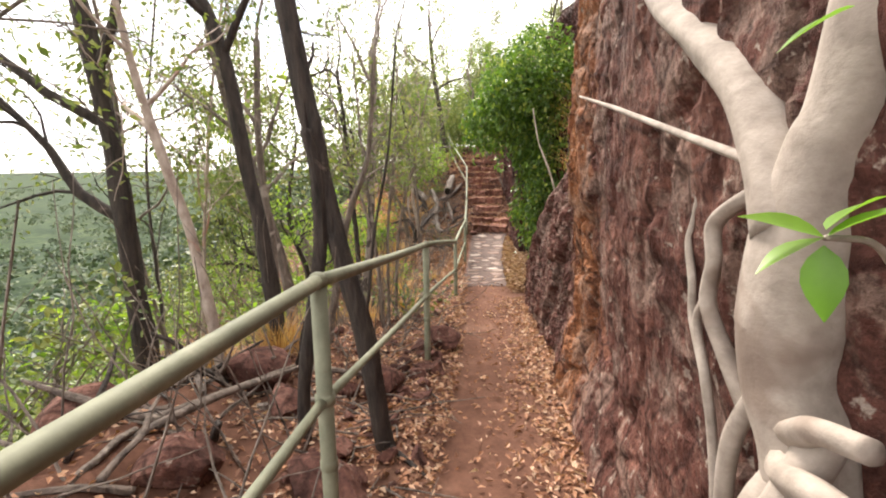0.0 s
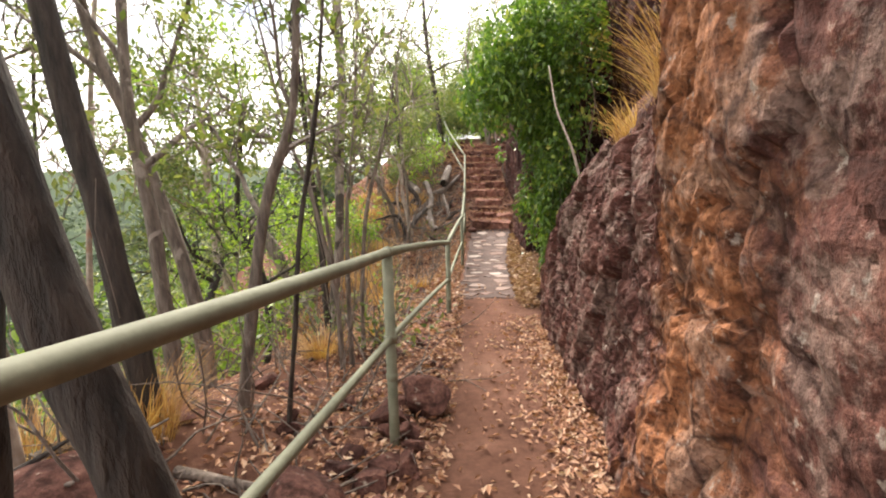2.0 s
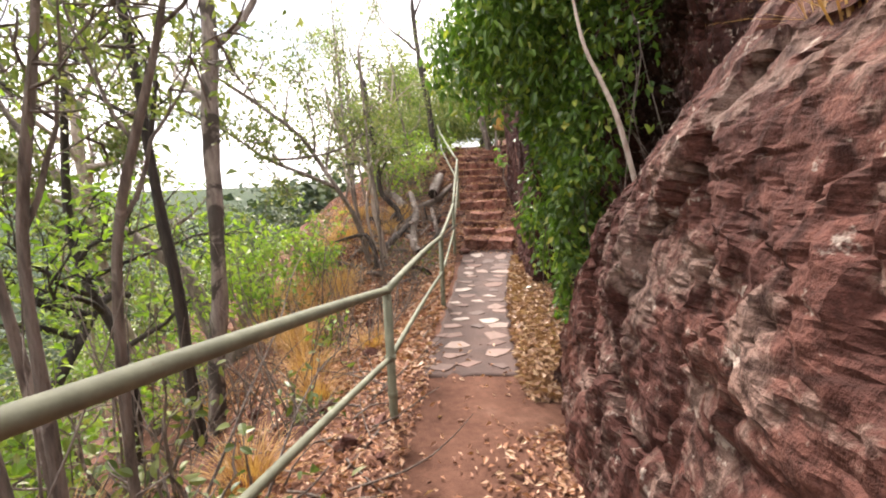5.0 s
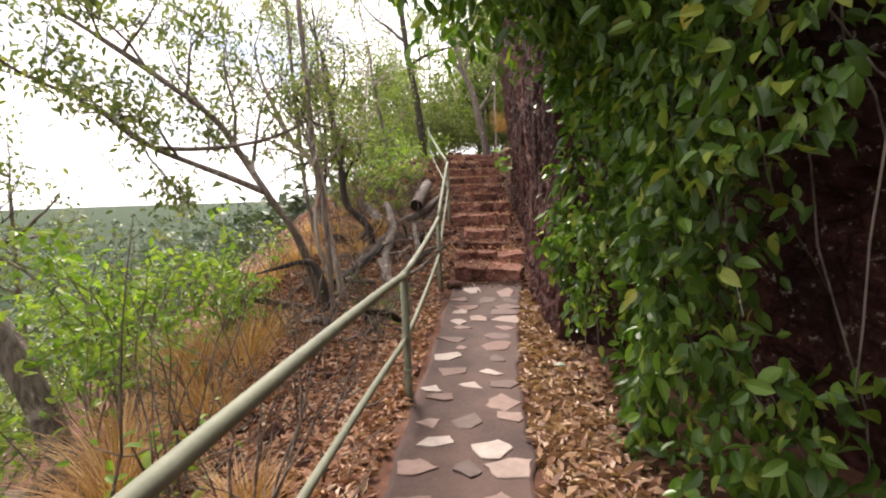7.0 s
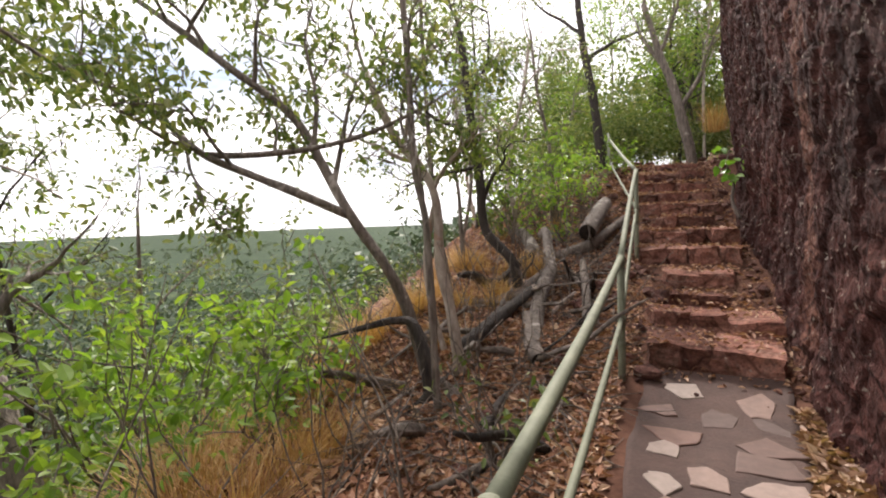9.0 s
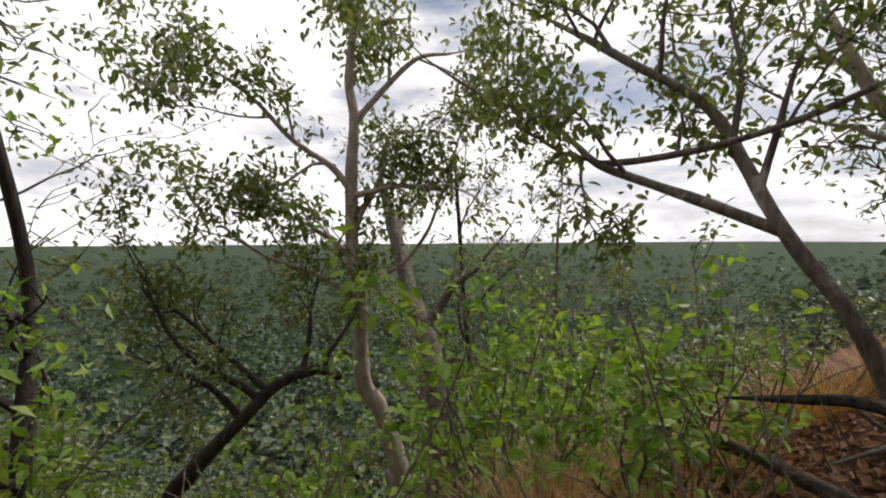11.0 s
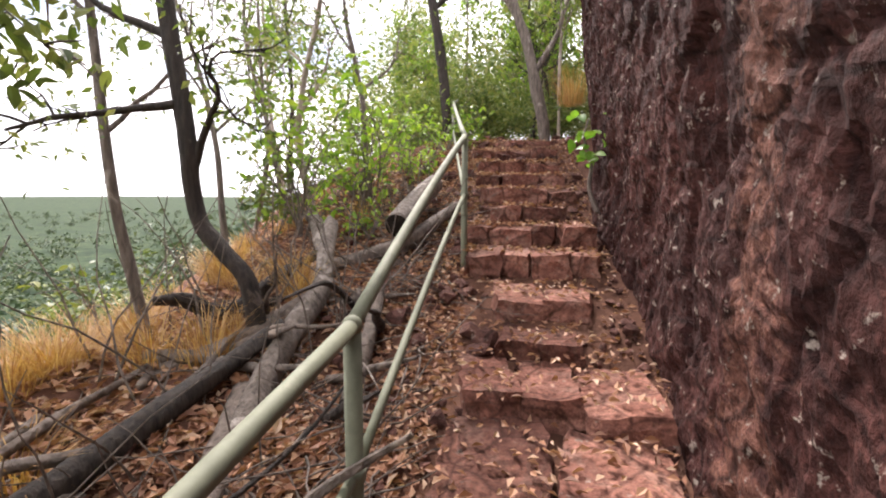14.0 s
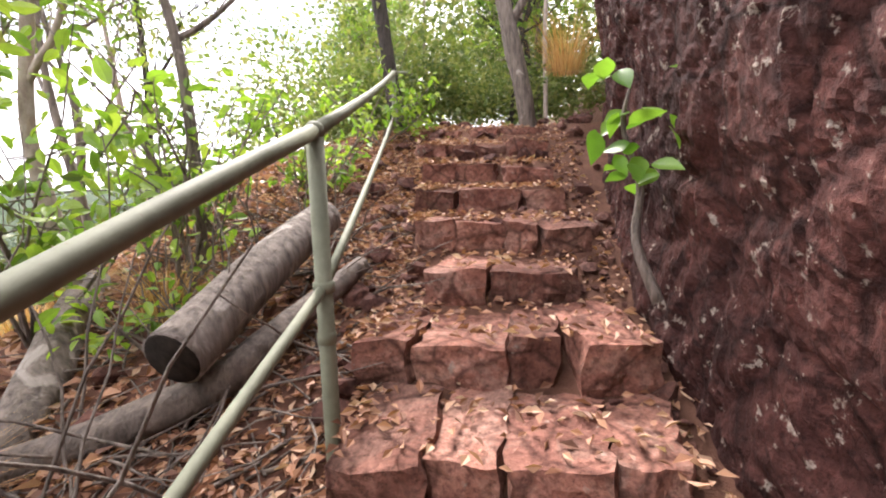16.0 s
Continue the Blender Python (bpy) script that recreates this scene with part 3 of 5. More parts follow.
def flagstone(x, y, r0, stretch, turn):
    nv = rf.choice([4, 5, 5, 6])
    corners = []
    for i in range(nv):
        a_ = 2 * math.pi * (i + rf.uniform(-0.34, 0.34)) / nv
        rr = r0 * rf.uniform(0.62, 1.22)
        px, py = math.cos(a_) * rr * stretch, math.sin(a_) * rr
        corners.append((px * math.cos(turn) - py * math.sin(turn), px * math.sin(turn) + py * math.cos(turn)))
    ring = []
    for i in range(nv):   # chipped, uneven sides
        (ax_, ay_), (bx_, by_) = corners[i], corners[(i + 1) % nv]
        ring.append((ax_, ay_))
        for t_ in (0.33, 0.67):
            ring.append((ax_ + (bx_ - ax_) * t_ + rf.uniform(-0.07, 0.07) * r0, ay_ + (by_ - ay_) * t_ + rf.uniform(-0.07, 0.07) * r0))
    nv = len(ring)
    bm = bmesh.new()
    top, low = [], []
    for px, py in ring:
        top.append((px * 0.95, py * 0.95))
        low.append((px, py))
    zt = pave_top(x, y)
    slope = (float(np.interp(y + 0.1, PATH_Y, PATH_Z)) - float(np.interp(y - 0.1, PATH_Y, PATH_Z))) / 0.2
    a1 = [bm.verts.new((p[0], p[1], 0.0075 + p[1] * slope + rf.uniform(-0.001, 0.0015))) for p in top]
    a2 = [bm.verts.new((p[0], p[1], 0.004 + p[1] * slope)) for p in low]
    a3 = [bm.verts.new((p[0], p[1], -0.03 + p[1] * slope)) for p in low]
    bm.faces.new(a1)
    for q0, q1 in ((a1, a2), (a2, a3)):
        for i in range(nv):
            bm.faces.new((q0[i], q1[i], q1[(i + 1) % nv], q0[(i + 1) % nv]))
    bmesh.ops.recalc_face_normals(bm, faces=bm.faces[:])
    ob = part("flagstone", bm, FLAG, pavement, flat=True)
    ob.location = (x, y, zt)


y = PAVE_Y0 + 0.2
while y < PAVE_Y1 - 0.15:
    e0, e1 = pave_edges(y)
    cnt = rf.choice([2, 2, 3])
    for i in range(cnt):
        x = e0 + (e1 - e0) * (i + 0.5 + rf.uniform(-0.16, 0.16)) / cnt
        flagstone(x, y + rf.uniform(-0.06, 0.06), rf.uniform(0.075, 0.15), rf.uniform(1.0, 1.5), rf.uniform(-0.4, 0.4))
    y += rf.uniform(0.25, 0.31)

# ---- handrail ----
rail = thing("handrail", "olive-green painted steel pipe handrail with a middle rail", "handrail")
POSTS = [(0.08, -0.45, 1.22, 0.45), (0.289, 2.62, 1.164, 0.18), (0.440, 5.17, 0.843, -0.16), (0.645, 8.13, 0.364, -0.62), (0.794, 11.10, 0.300, -0.65), (0.842, 14.19, 0.523, -0.42),
         (0.865, 17.08, 1.455, 0.42), (0.147, 21.54, 2.627, 1.55), (-0.1, 24.2, 3.2, 2.1)]
BOWS = [0.0, -0.008, 0.012, 0.018, -0.028, 0.03, -0.03, 0.0]    # how far each span rises or sags
MIDS = [0.44, 0.44, 0.48, 0.45, 0.462, 0.495, 0.52, 0.5, 0.5]    # middle rail below the top rail, post by post
for i, ((x0, y0, z0, b0), (x1, y1, z1, b1)) in enumerate(zip(POSTS[:-1], POSTS[1:])):
    for nm, d0, d1, rad in (("top_rail", 0.0, 0.0, 0.0255), ("middle_rail", MIDS[i], MIDS[i + 1], 0.0185)):
        s = Soup()
        s.tube([(x0 + (x1 - x0) * t, y0 + (y1 - y0) * t, z0 - d0 + (z1 - d1 - z0 + d0) * t + BOWS[i] * 4 * t * (1 - t)) for t in np.linspace(0, 1, 9)], [rad] * 9, 16)
        put(nm, s.mesh(nm, RAIL), rail)
for (x0, y0, z0, b0), mid_ in zip(POSTS, MIDS):
    s = Soup()
    gz = min(b0, float(land(x0, y0))) - 0.15
    s.tube([(x0, y0, gz), (x0, y0, gz + 0.3), (x0, y0, z0 - 0.02)], [0.029] * 3, 16)
    post = put("post", s.mesh("post", RAIL), rail)
    s = Soup()
    bm = bmesh.new()
    bmesh.ops.create_uvsphere(bm, u_segments=14, v_segments=8, radius=0.033, matrix=Matrix.Translation((x0, y0, z0)))
    part("elbow", bm, RAIL, post)
    for zz, rr in ((z0 - mid_, 0.037), (z0 - 0.70, 0.033)):
        s = Soup()
        s.tube([(x0, y0, zz - 0.022), (x0, y0, zz - 0.016), (x0, y0, zz + 0.016), (x0, y0, zz + 0.022)], [0.028, rr, rr, 0.028], 14)
        put("collar", s.mesh("collar", RAIL), post)

# ---- leaves and trees ----
def leaves_into(soup, centres, size, rr, droop=0.3, narrow=0.45, fold=0.25, spread_=1.0, fine=False):
    """One small folded leaf at each centre."""
    c = np.asarray(centres, float)
    n = len(c)
    if n == 0:
        return
    th = rr.uniform(0, 2 * math.pi, n)
    el = rr.normal(-droop, 0.5 * spread_, n)
    d = np.stack([np.cos(th) * np.cos(el), np.sin(th) * np.cos(el), np.sin(el)], 1)
    ref = rr.normal(0, 1, (n, 3)) + np.array([0, 0, 1.5])
    u = np.cross(d, ref)
    u /= np.linalg.norm(u, axis=1)[:, None] + 1e-9
    w = np.cross(u, d)
    L = size * rr.uniform(0.6, 1.3, n)[:, None]
    W = L * narrow
    p0 = c
    if fine:   # a rounder leaf, bowed along its length
        rows_ = [c]
        for t_, w_ in ((0.22, 0.38), (0.5, 0.5), (0.78, 0.33)):
            mid_ = c + d * L * t_ - w * L * 0.22 * t_ * t_
            rows_ += [mid_ + u * W * w_ + w * W * fold * w_ * 1.6, mid_, mid_ - u * W * w_ + w * W * fold * w_ * 1.6]
        rows_.append(c + d * L - w * L * 0.22)
        v = np.stack(rows_, 1).reshape(-1, 3)
        i = np.arange(n) * 11
        quads = [(1, 4, 5, 2), (2, 5, 6, 3), (4, 7, 8, 5), (5, 8, 9, 6)]
        f = [tuple(b_ + k_ for k_ in q_) for b_ in i for q_ in quads] + [tuple(b_ + k_ for k_ in q_) for b_ in i for q_ in ((0, 1, 2), (0, 2, 3), (7, 10, 8), (8, 10, 9))]
        soup.add(v, f)
        return
    p1 = c + d * L * 0.45 + u * W * 0.5 + w * W * fold
    p2 = c + d * L
    p3 = c + d * L * 0.45 - u * W * 0.5 + w * W * fold
    pm = c + d * L * 0.5
    v = np.stack([p0, p1, p2, p3, pm], 1).reshape(-1, 3)
    i = np.arange(n) * 5
    f = np.concatenate([np.stack([i, i + 4, i + 1], 1), np.stack([i + 1, i + 4, i + 2], 1), np.stack([i, i + 3, i + 4], 1), np.stack([i + 4, i + 3, i + 2], 1)])
    soup.add(v, f)


def wander(p, d, length, rr, n=5, bend=0.25, lift=0.0):
    pts = [np.array(p, float)]
    d = np.array(d, float)
    d /= np.linalg.norm(d)
    for i in range(n):
        d = d + rr.normal(0, bend, 3) * 0.5 + np.array([0, 0, lift])
        d /= np.linalg.norm(d)
        pts.append(pts[-1] + d * length / n)
    return np.array(pts), d


def tree(label, trunk, r0, r1, limbs, bark, leaf, seed, leaf_size=0.07, leaf_n=14, cloud=0.22, twigs=5, group="", name="tree", narrow=0.45, sides=10, arms=(), fine=False):
    """trunk: points of its middle line. limbs: (place along the trunk 0..1, direction, length). Twigs and leaves grow at the limbs' ends."""
    rr = np.random.default_rng(seed)
    root = thing(name, label, "tree", group)
    base = np.array(trunk[0], float)
    root.location = tuple(base)
    line = spline(trunk, 7) - base
    n = len(line)
    rad = np.linspace(r0, r1, n)
    rad[0] *= 1.35
    s = Soup()
    s.tube(line, rad, sides, 0.22)
    put("trunk", s.mesh("trunk", bark), root)
    crown = Soup()
    starts = [(line, rad, *limb) for limb in limbs]
    for arm, ra, rb, twiglets in arms:   # long limbs with a course of their own
        al = spline(arm, 7) - base
        ar = np.linspace(ra, rb, len(al))
        s = Soup()
        s.tube(al, ar, 9, 0.2, False)
        put("limb", s.mesh("limb", bark), root)
        starts += [(al, ar, *limb) for limb in twiglets]
    for ln_, rd_, at, d, length in starts:
        i = min(int(at * (len(ln_) - 1)), len(ln_) - 1)
        ls = Soup()
        pts, dd = wander(ln_[i], d, length, rr, 7, 0.32, 0.04)
        lr = max(rd_[i] * 0.62, 0.008)
        ls.tube(pts, np.linspace(lr, lr * 0.3, len(pts)), 7, 0.15, False)
        for k_ in range(twigs):
            j = rr.integers(2, len(pts))
            td = dd + rr.normal(0, 0.75, 3) + np.array([0, 0, 0.15])
            tp, td2 = wander(pts[j], td, length * rr.uniform(0.3, 0.6), rr, 5, 0.5)
            ls.tube(tp, np.linspace(lr * 0.32, 0.004, len(tp)), 4, 0, False)
            for q in range(3):
                j2 = rr.integers(2, len(tp))
                sp, _ = wander(tp[j2], td2 + rr.normal(0, 0.8, 3), length * rr.uniform(0.12, 0.28), rr, 3, 0.4)
                ls.tube(sp, np.linspace(0.007, 0.003, len(sp)), 3, 0, False)
                if leaf is not None and leaf_n:
                    m_ = max(1, int(leaf_n * rr.uniform(0.3, 1.7)))
                    pick = sp[rr.integers(0, len(sp), m_)] + rr.normal(0, cloud * 0.5, (m_, 3))
                    leaves_into(crown, pick, leaf_size, rr, 0.5, narrow, fine=fine)
        put("limb", ls.mesh("limb", bark), root)
    if crown.n:
        put("crown", crown.mesh("crown", leaf, False), root)
    return root


def shrub(label, x, y, height, width, seed, leaf, stems=7, leaf_n=60, leaf_size=0.07, bark=None, name="shrub", narrow=0.5, lean=(0, 0)):
    rr = np.random.default_rng(seed)
    root = thing(name, label, "shrub")
    z0 = float(land(x, y))
    root.location = (x, y, z0 - 0.03)
    crown = Soup()
    for i in range(stems):
        s = Soup()
        th = rr.uniform(0, 2 * math.pi)
        d = np.array([math.cos(th) * width * 0.6 / height + lean[0], math.sin(th) * width * 0.6 / height + lean[1], 1.0])
        pts, dd = wander((0, 0, 0), d, height * rr.uniform(0.7, 1.1), rr, 7, 0.28)
        s.tube(pts, np.linspace(0.014, 0.004, len(pts)), 5, 0, False)
        for k_ in range(4):
            j = rr.integers(2, len(pts))
            tp, _ = wander(pts[j], dd + rr.normal(0, 0.8, 3), height * rr.uniform(0.2, 0.4), rr, 4, 0.4)
            s.tube(tp, np.linspace(0.006, 0.003, len(tp)), 4, 0, False)
            m_ = max(2, int(leaf_n / 4 * rr.uniform(0.5, 1.5)))
            leaves_into(crown, tp[rr.integers(1, len(tp), m_)] + rr.normal(0, 0.07, (m_, 3)), leaf_size, rr, 0.25, narrow, fine=True)
        put("stem", s.mesh("stem", bark or BARK_GREY), root)
    put("foliage", crown.mesh("foliage", leaf, False), root)
    return root


def tuft(x, y, height, width, seed, blades=260, material=None, z=None, label="clump of tall dry golden grass on the bank"):
    rr = np.random.default_rng(seed)
    s = Soup()
    th, r = rr.uniform(0, 2 * math.pi, blades), width * 0.35 * np.sqrt(rr.uniform(0, 1, blades))
    bx, by = r * np.cos(th), r * np.sin(th)
    out = np.stack([np.cos(th), np.sin(th)], 1) * rr.uniform(0.1, 0.8, blades)[:, None] * width + rr.normal(0, 0.06, (blades, 2))
    h = height * rr.uniform(0.4, 1.1, blades)
    sd = np.stack([-np.sin(th), np.cos(th)], 1) * 0.0032
    V_, F_ = [], []
    for t, wd in ((0, 1), (0.4, 0.9), (0.75, 0.6), (1.0, 0.1)):
        cx, cy = bx + out[:, 0] * t ** 1.8, by + out[:, 1] * t ** 1.8
        cz = h * (t - 0.25 * t * t)
        V_ += [np.stack([cx - sd[:, 0] * wd, cy - sd[:, 1] * wd, cz], 1), np.stack([cx + sd[:, 0] * wd, cy + sd[:, 1] * wd, cz], 1)]
    V_ = np.stack(V_, 1).reshape(-1, 3)
    for i in range(blades):
        for k_ in range(3):
            b0 = i * 8 + k_ * 2
            F_.append((b0, b0 + 1, b0 + 3, b0 + 2))
    s.add(V_, F_)
    ob = tagged(new("grass_tuft", s.mesh("grass_tuft", material or GRASS_DRY, False)), label, "grass", "dry grass tufts")
    ob.location = (x, y, (float(land(x, y)) if z is None else z) - 0.02)
    return ob

# ---- woodland below, on the slope and the plain ----
def woods(name, label, count, seed, place, size, leaf, leaf_size, per):
    rr = np.random.default_rng(seed)
    s = Soup()
    for i in range(count):
        x, y = place(rr)
        z = float(land(x, y))
        h = size * rr.uniform(0.6, 1.3)
        m_ = int(per * rr.uniform(0.6, 1.4))
        blobs = rr.normal(0, 0.33, (6, 3)) * h * np.array([1, 1, 0.6]) + np.array([0, 0, h * 0.75])
        c = blobs[rr.integers(0, 6, m_)] + rr.normal(0, 0.16, (m_, 3)) * h
        leaves_into(s, c + np.array([x, y, z]), leaf_size, rr, 0.2, 0.8)
    return tagged(new(name, s.mesh(name, leaf, False)), label, "woodland", kind="stuff")


def on_slope(rr):
    y = float(rr.uniform(-4, 30))
    return float(rr.uniform(-28, -5.5 if y < 11 else -9.0)), y


def on_foot(rr):
    d = rr.uniform(32, 80)
    a_ = rr.uniform(0.35, 2.3)
    return float(-d * math.sin(a_)), float(5 + d * math.cos(a_))


def on_plain(rr):
    d = 60 + 900 * rr.uniform(0, 1) ** 2.0
    a_ = rr.uniform(0.28, 2.4)
    return float(-d * math.sin(a_)), float(5 + d * math.cos(a_))


woods("slope_woods", "green woodland scrub covering the slope below", 190, 21, on_slope, 2.0, LEAF_WOOD, 0.17, 260)
woods("valley_woods", "green tree crowns at the foot of the hill", 420, 22, on_foot, 4.5, LEAF_FAR_HAZED, 0.42, 190)
woods("plain_woods", "haze-tinted woodland stretching over the plain", 2300, 23, on_plain, 6.5, LEAF_FAR_HAZED, 1.5, 60)


def on_hill(rr):
    x = float(rr.uniform(-5.0, 5.5))
    return x, float(rr.uniform(24.5, 40))


woods("hill_woods", "light green thicket on the hill behind the steps", 120, 24, on_hill, 3.4, LEAF_GUM, 0.13, 380)


def on_brow(rr):
    return float(rr.uniform(-2.4, 3.4)), float(rr.uniform(22.9, 27.5))


woods("hill_scrub", "low olive-green scrub above the top of the steps", 80, 26, on_brow, 1.05, LEAF_GUM, 0.085, 240)
# ---- strangler fig on the rock ----
fig = thing("fig_tree", "pale grey strangler fig gripping the red rock with knotted roots", "tree")
fig.location = (-0.045, -0.105, 0.095)


def limb_part(nm, pts, radii, bark, parent, sides=14, rough=0.16, label=""):
    line = spline(pts, 8)
    rad = np.interp(np.linspace(0, 1, len(line)), np.linspace(0, 1, len(radii)), radii)
    s = Soup()
    s.tube(line, rad, sides, rough)
    return put(nm, s.mesh(nm, bark), parent, label)


limb_part("trunk", [(1.46, 1.90, -0.1), (1.45, 1.94, 0.6), (1.44, 1.97, 0.92), (1.43, 2.03, 1.05), (1.43, 2.05, 1.17), (1.44, 2.06, 1.33), (1.45, 2.04, 1.47), (1.47, 2.0, 1.67), (1.52, 1.95, 2.6)],
          [0.10, 0.09, 0.075, 0.075, 0.088, 0.082, 0.068, 0.062, 0.055], BARK_FIG, fig, 22, 0.16)
limb_part("limb", [(1.43, 2.06, 1.33), (1.44, 2.17, 1.49), (1.45, 2.33, 1.65), (1.46, 2.73, 1.91), (1.5, 3.2, 2.25)], [0.066, 0.056, 0.05, 0.046, 0.04], BARK_FIG, fig, 16, 0.12)
limb_part("limb", [(1.42, 2.10, 1.44), (1.42, 2.5, 1.53), (1.45, 3.2, 1.68), (1.48, 3.9, 1.82)], [0.013, 0.011, 0.010, 0.006], BARK_FIG, fig, 8, 0.1)
for pts, rad in (
        ([(1.43, 2.10, 1.41), (1.41, 2.18, 1.38), (1.40, 2.26, 1.32), (1.40, 2.25, 1.24), (1.40, 2.26, 1.14), (1.41, 2.20, 1.05), (1.43, 2.12, 0.95)], [0.022, 0.019, 0.018, 0.016, 0.018, 0.019, 0.022]),
        ([(1.53, 2.56, 1.55), (1.52, 2.57, 1.42), (1.52, 2.60, 1.30), (1.51, 2.60, 1.22), (1.50, 2.54, 1.12), (1.49, 2.50, 1.02), (1.47, 2.38, 0.90)], [0.010, 0.011, 0.009, 0.012, 0.012, 0.012, 0.010]),
        ([(1.44, 2.0, 0.98), (1.40, 1.95, 1.0), (1.38, 1.88, 1.05), (1.39, 1.80, 1.07)], [0.03, 0.026, 0.022, 0.02]),
        ([(1.43, 1.98, 0.95), (1.38, 1.92, 0.94), (1.36, 1.84, 0.97), (1.37, 1.74, 0.98)], [0.034, 0.03, 0.028, 0.026]),
        ([(1.44, 1.97, 0.92), (1.37, 1.97, 0.82), (1.34, 1.95, 0.66), (1.34, 1.95, 0.40), (1.34, 1.98, -0.1)], [0.04, 0.036, 0.034, 0.032, 0.03]),
        ([(1.44, 1.94, 0.88), (1.36, 1.88, 0.80), (1.34, 1.84, 0.62), (1.35, 1.86, 0.3), (1.35, 1.86, -0.1)], [0.045, 0.042, 0.04, 0.036, 0.03]),
        ([(1.43, 1.90, 0.85), (1.37, 1.78, 0.84), (1.35, 1.70, 0.74), (1.36, 1.66, 0.5), (1.36, 1.66, -0.05)], [0.042, 0.042, 0.04, 0.036, 0.03]),
        ([(1.42, 2.08, 1.02), (1.41, 2.14, 0.86), (1.42, 2.16, 0.6), (1.42, 2.2, 0.2)], [0.02, 0.02, 0.018, 0.014]),
        ([(1.44, 2.34, 1.30), (1.43, 2.30, 1.18), (1.44, 2.38, 1.06), (1.43, 2.30, 0.94), (1.44, 2.26, 0.80), (1.43, 2.2, 0.62), (1.43, 2.22, 0.4)], [0.009, 0.012, 0.011, 0.013, 0.012, 0.012, 0.009]),
        ([(1.44, 2.02, 0.80), (1.37, 2.06, 0.66), (1.36, 2.10, 0.45), (1.36, 2.14, 0.2), (1.37, 2.16, -0.05)], [0.026, 0.024, 0.022, 0.02, 0.016]),
        ([(1.43, 1.92, 1.02), (1.37, 1.90, 0.92), (1.33, 1.92, 0.78), (1.31, 1.90, 0.58), (1.31, 1.90, 0.3), (1.32, 1.92, 0.0)], [0.03, 0.03, 0.028, 0.028, 0.026, 0.022])):
    limb_part("root", pts, rad, BARK_FIG, fig, 12, 0.2)


def broad_leaf(length, width, material, name="leaf"):
    """A large leaf with a raised edge and a midrib, lying along +x."""
    n, v, f = 7, [], []
    for i in range(n):
        t = i / (n - 1)
        w = width * (math.sin(math.pi * min(t * 1.02, 1.0) ** 0.85) * 0.5 + 0.004)
        bend = -0.22 * length * t * t
        v += [(length * t, -w, bend + 0.22 * w), (length * t, -w * 0.5, bend + 0.06 * w), (length * t, 0, bend), (length * t, w * 0.5, bend + 0.06 * w), (length * t, w, bend + 0.22 * w)]
    for i in range(n - 1):
        for j in range(4):
            k_ = i * 5 + j
            f.append((k_, k_ + 5, k_ + 6, k_ + 1))
    return mesh_from(name, v, f, material)


def object_leaf(name, stops, through=0.35):
    m = leaf_material(name, stops, through, 0.35)
    n, l = m.node_tree.nodes, m.node_tree.links
    rnd = n.new("ShaderNodeObjectInfo").outputs["Random"]
    r = [x for x in n if x.bl_idname == "ShaderNodeValToRGB" and x.inputs[0].links and x.inputs[0].links[0].from_socket.name == "Random Per Island"][0]
    l.new(rnd, r.inputs[0])
    return m


LEAF_BIG = object_leaf("creeper_leaf", [(0.0, (0.032, 0.068, 0.012)), (0.5, (0.066, 0.138, 0.021)), (0.9, (0.13, 0.23, 0.037)), (0.97, (0.20, 0.29, 0.055)), (1.0, (0.50, 0.38, 0.06))], 0.25)
LEAF_FIG = object_leaf("fig_leaf", [(0.0, (0.10, 0.22, 0.03)), (1.0, (0.19, 0.34, 0.055))], 0.45)
fig_leaf = broad_leaf(0.10, 0.05, LEAF_FIG)
for x, y, z, tx, ty, tz in ((1.31, 1.83, 1.36, 10, 15, 185), (1.31, 1.83, 1.36, -20, -25, 160), (1.31, 1.83, 1.36, 0, -40, 330), (1.31, 1.83, 1.35, 20, 70, 250), (1.31, 1.83, 1.37, -30, -35, 20), (1.36, 1.90, 1.66, 0, 20, 170)):
    lf = put("leaf", fig_leaf, fig)
    lf.matrix_basis = pose(x, y, z, tx, ty, tz)
limb_part("limb", [(1.44, 1.86, 1.30), (1.38, 1.84, 1.35), (1.31, 1.83, 1.36)], [0.006, 0.005, 0.004], BARK_FIG, fig, 8, 0.1)

# ---- trees along the walk ----
U3 = (0, 0, 1)
tree("dark-barked woodland tree leaning over the lower slope", [(-2.27, 5.2, -1.0), (-2.32, 5.20, -0.38), (-2.36, 5.20, 0.59), (-2.37, 5.20, 1.44), (-2.43, 5.20, 2.28), (-2.52, 5.20, 2.98), (-2.87, 5.25, 3.9)], 0.12, 0.06,
     [(0.45, (-1, 0.3, 0.5), 1.6), (0.6, (-1, -0.6, 0.6), 1.8), (0.7, (0.6, -0.5, 0.9), 1.6), (0.85, (-0.6, 0.5, 0.8), 1.6), (1.0, (0.2, 0, 1), 1.8)], BARK_DARK, LEAF_GUM, 101)
tree("slender pinkish smooth-barked tree beside the bank", [(-1.27, 4.65, -0.5), (-1.30, 4.65, 0.19), (-1.40, 4.65, 1.00), (-1.54, 4.65, 1.54), (-1.63, 4.65, 1.89), (-1.70, 4.65, 2.22), (-1.85, 4.7, 3.0)], 0.052, 0.025,
     [(0.62, (-1, 0.1, 0.5), 1.1), (0.75, (0.5, 0.4, 0.9), 1.0), (0.9, (-0.5, -0.4, 0.8), 1.0), (1.0, (-0.1, 0.2, 1), 1.2)], BARK_PALE, LEAF_GUM, 102)
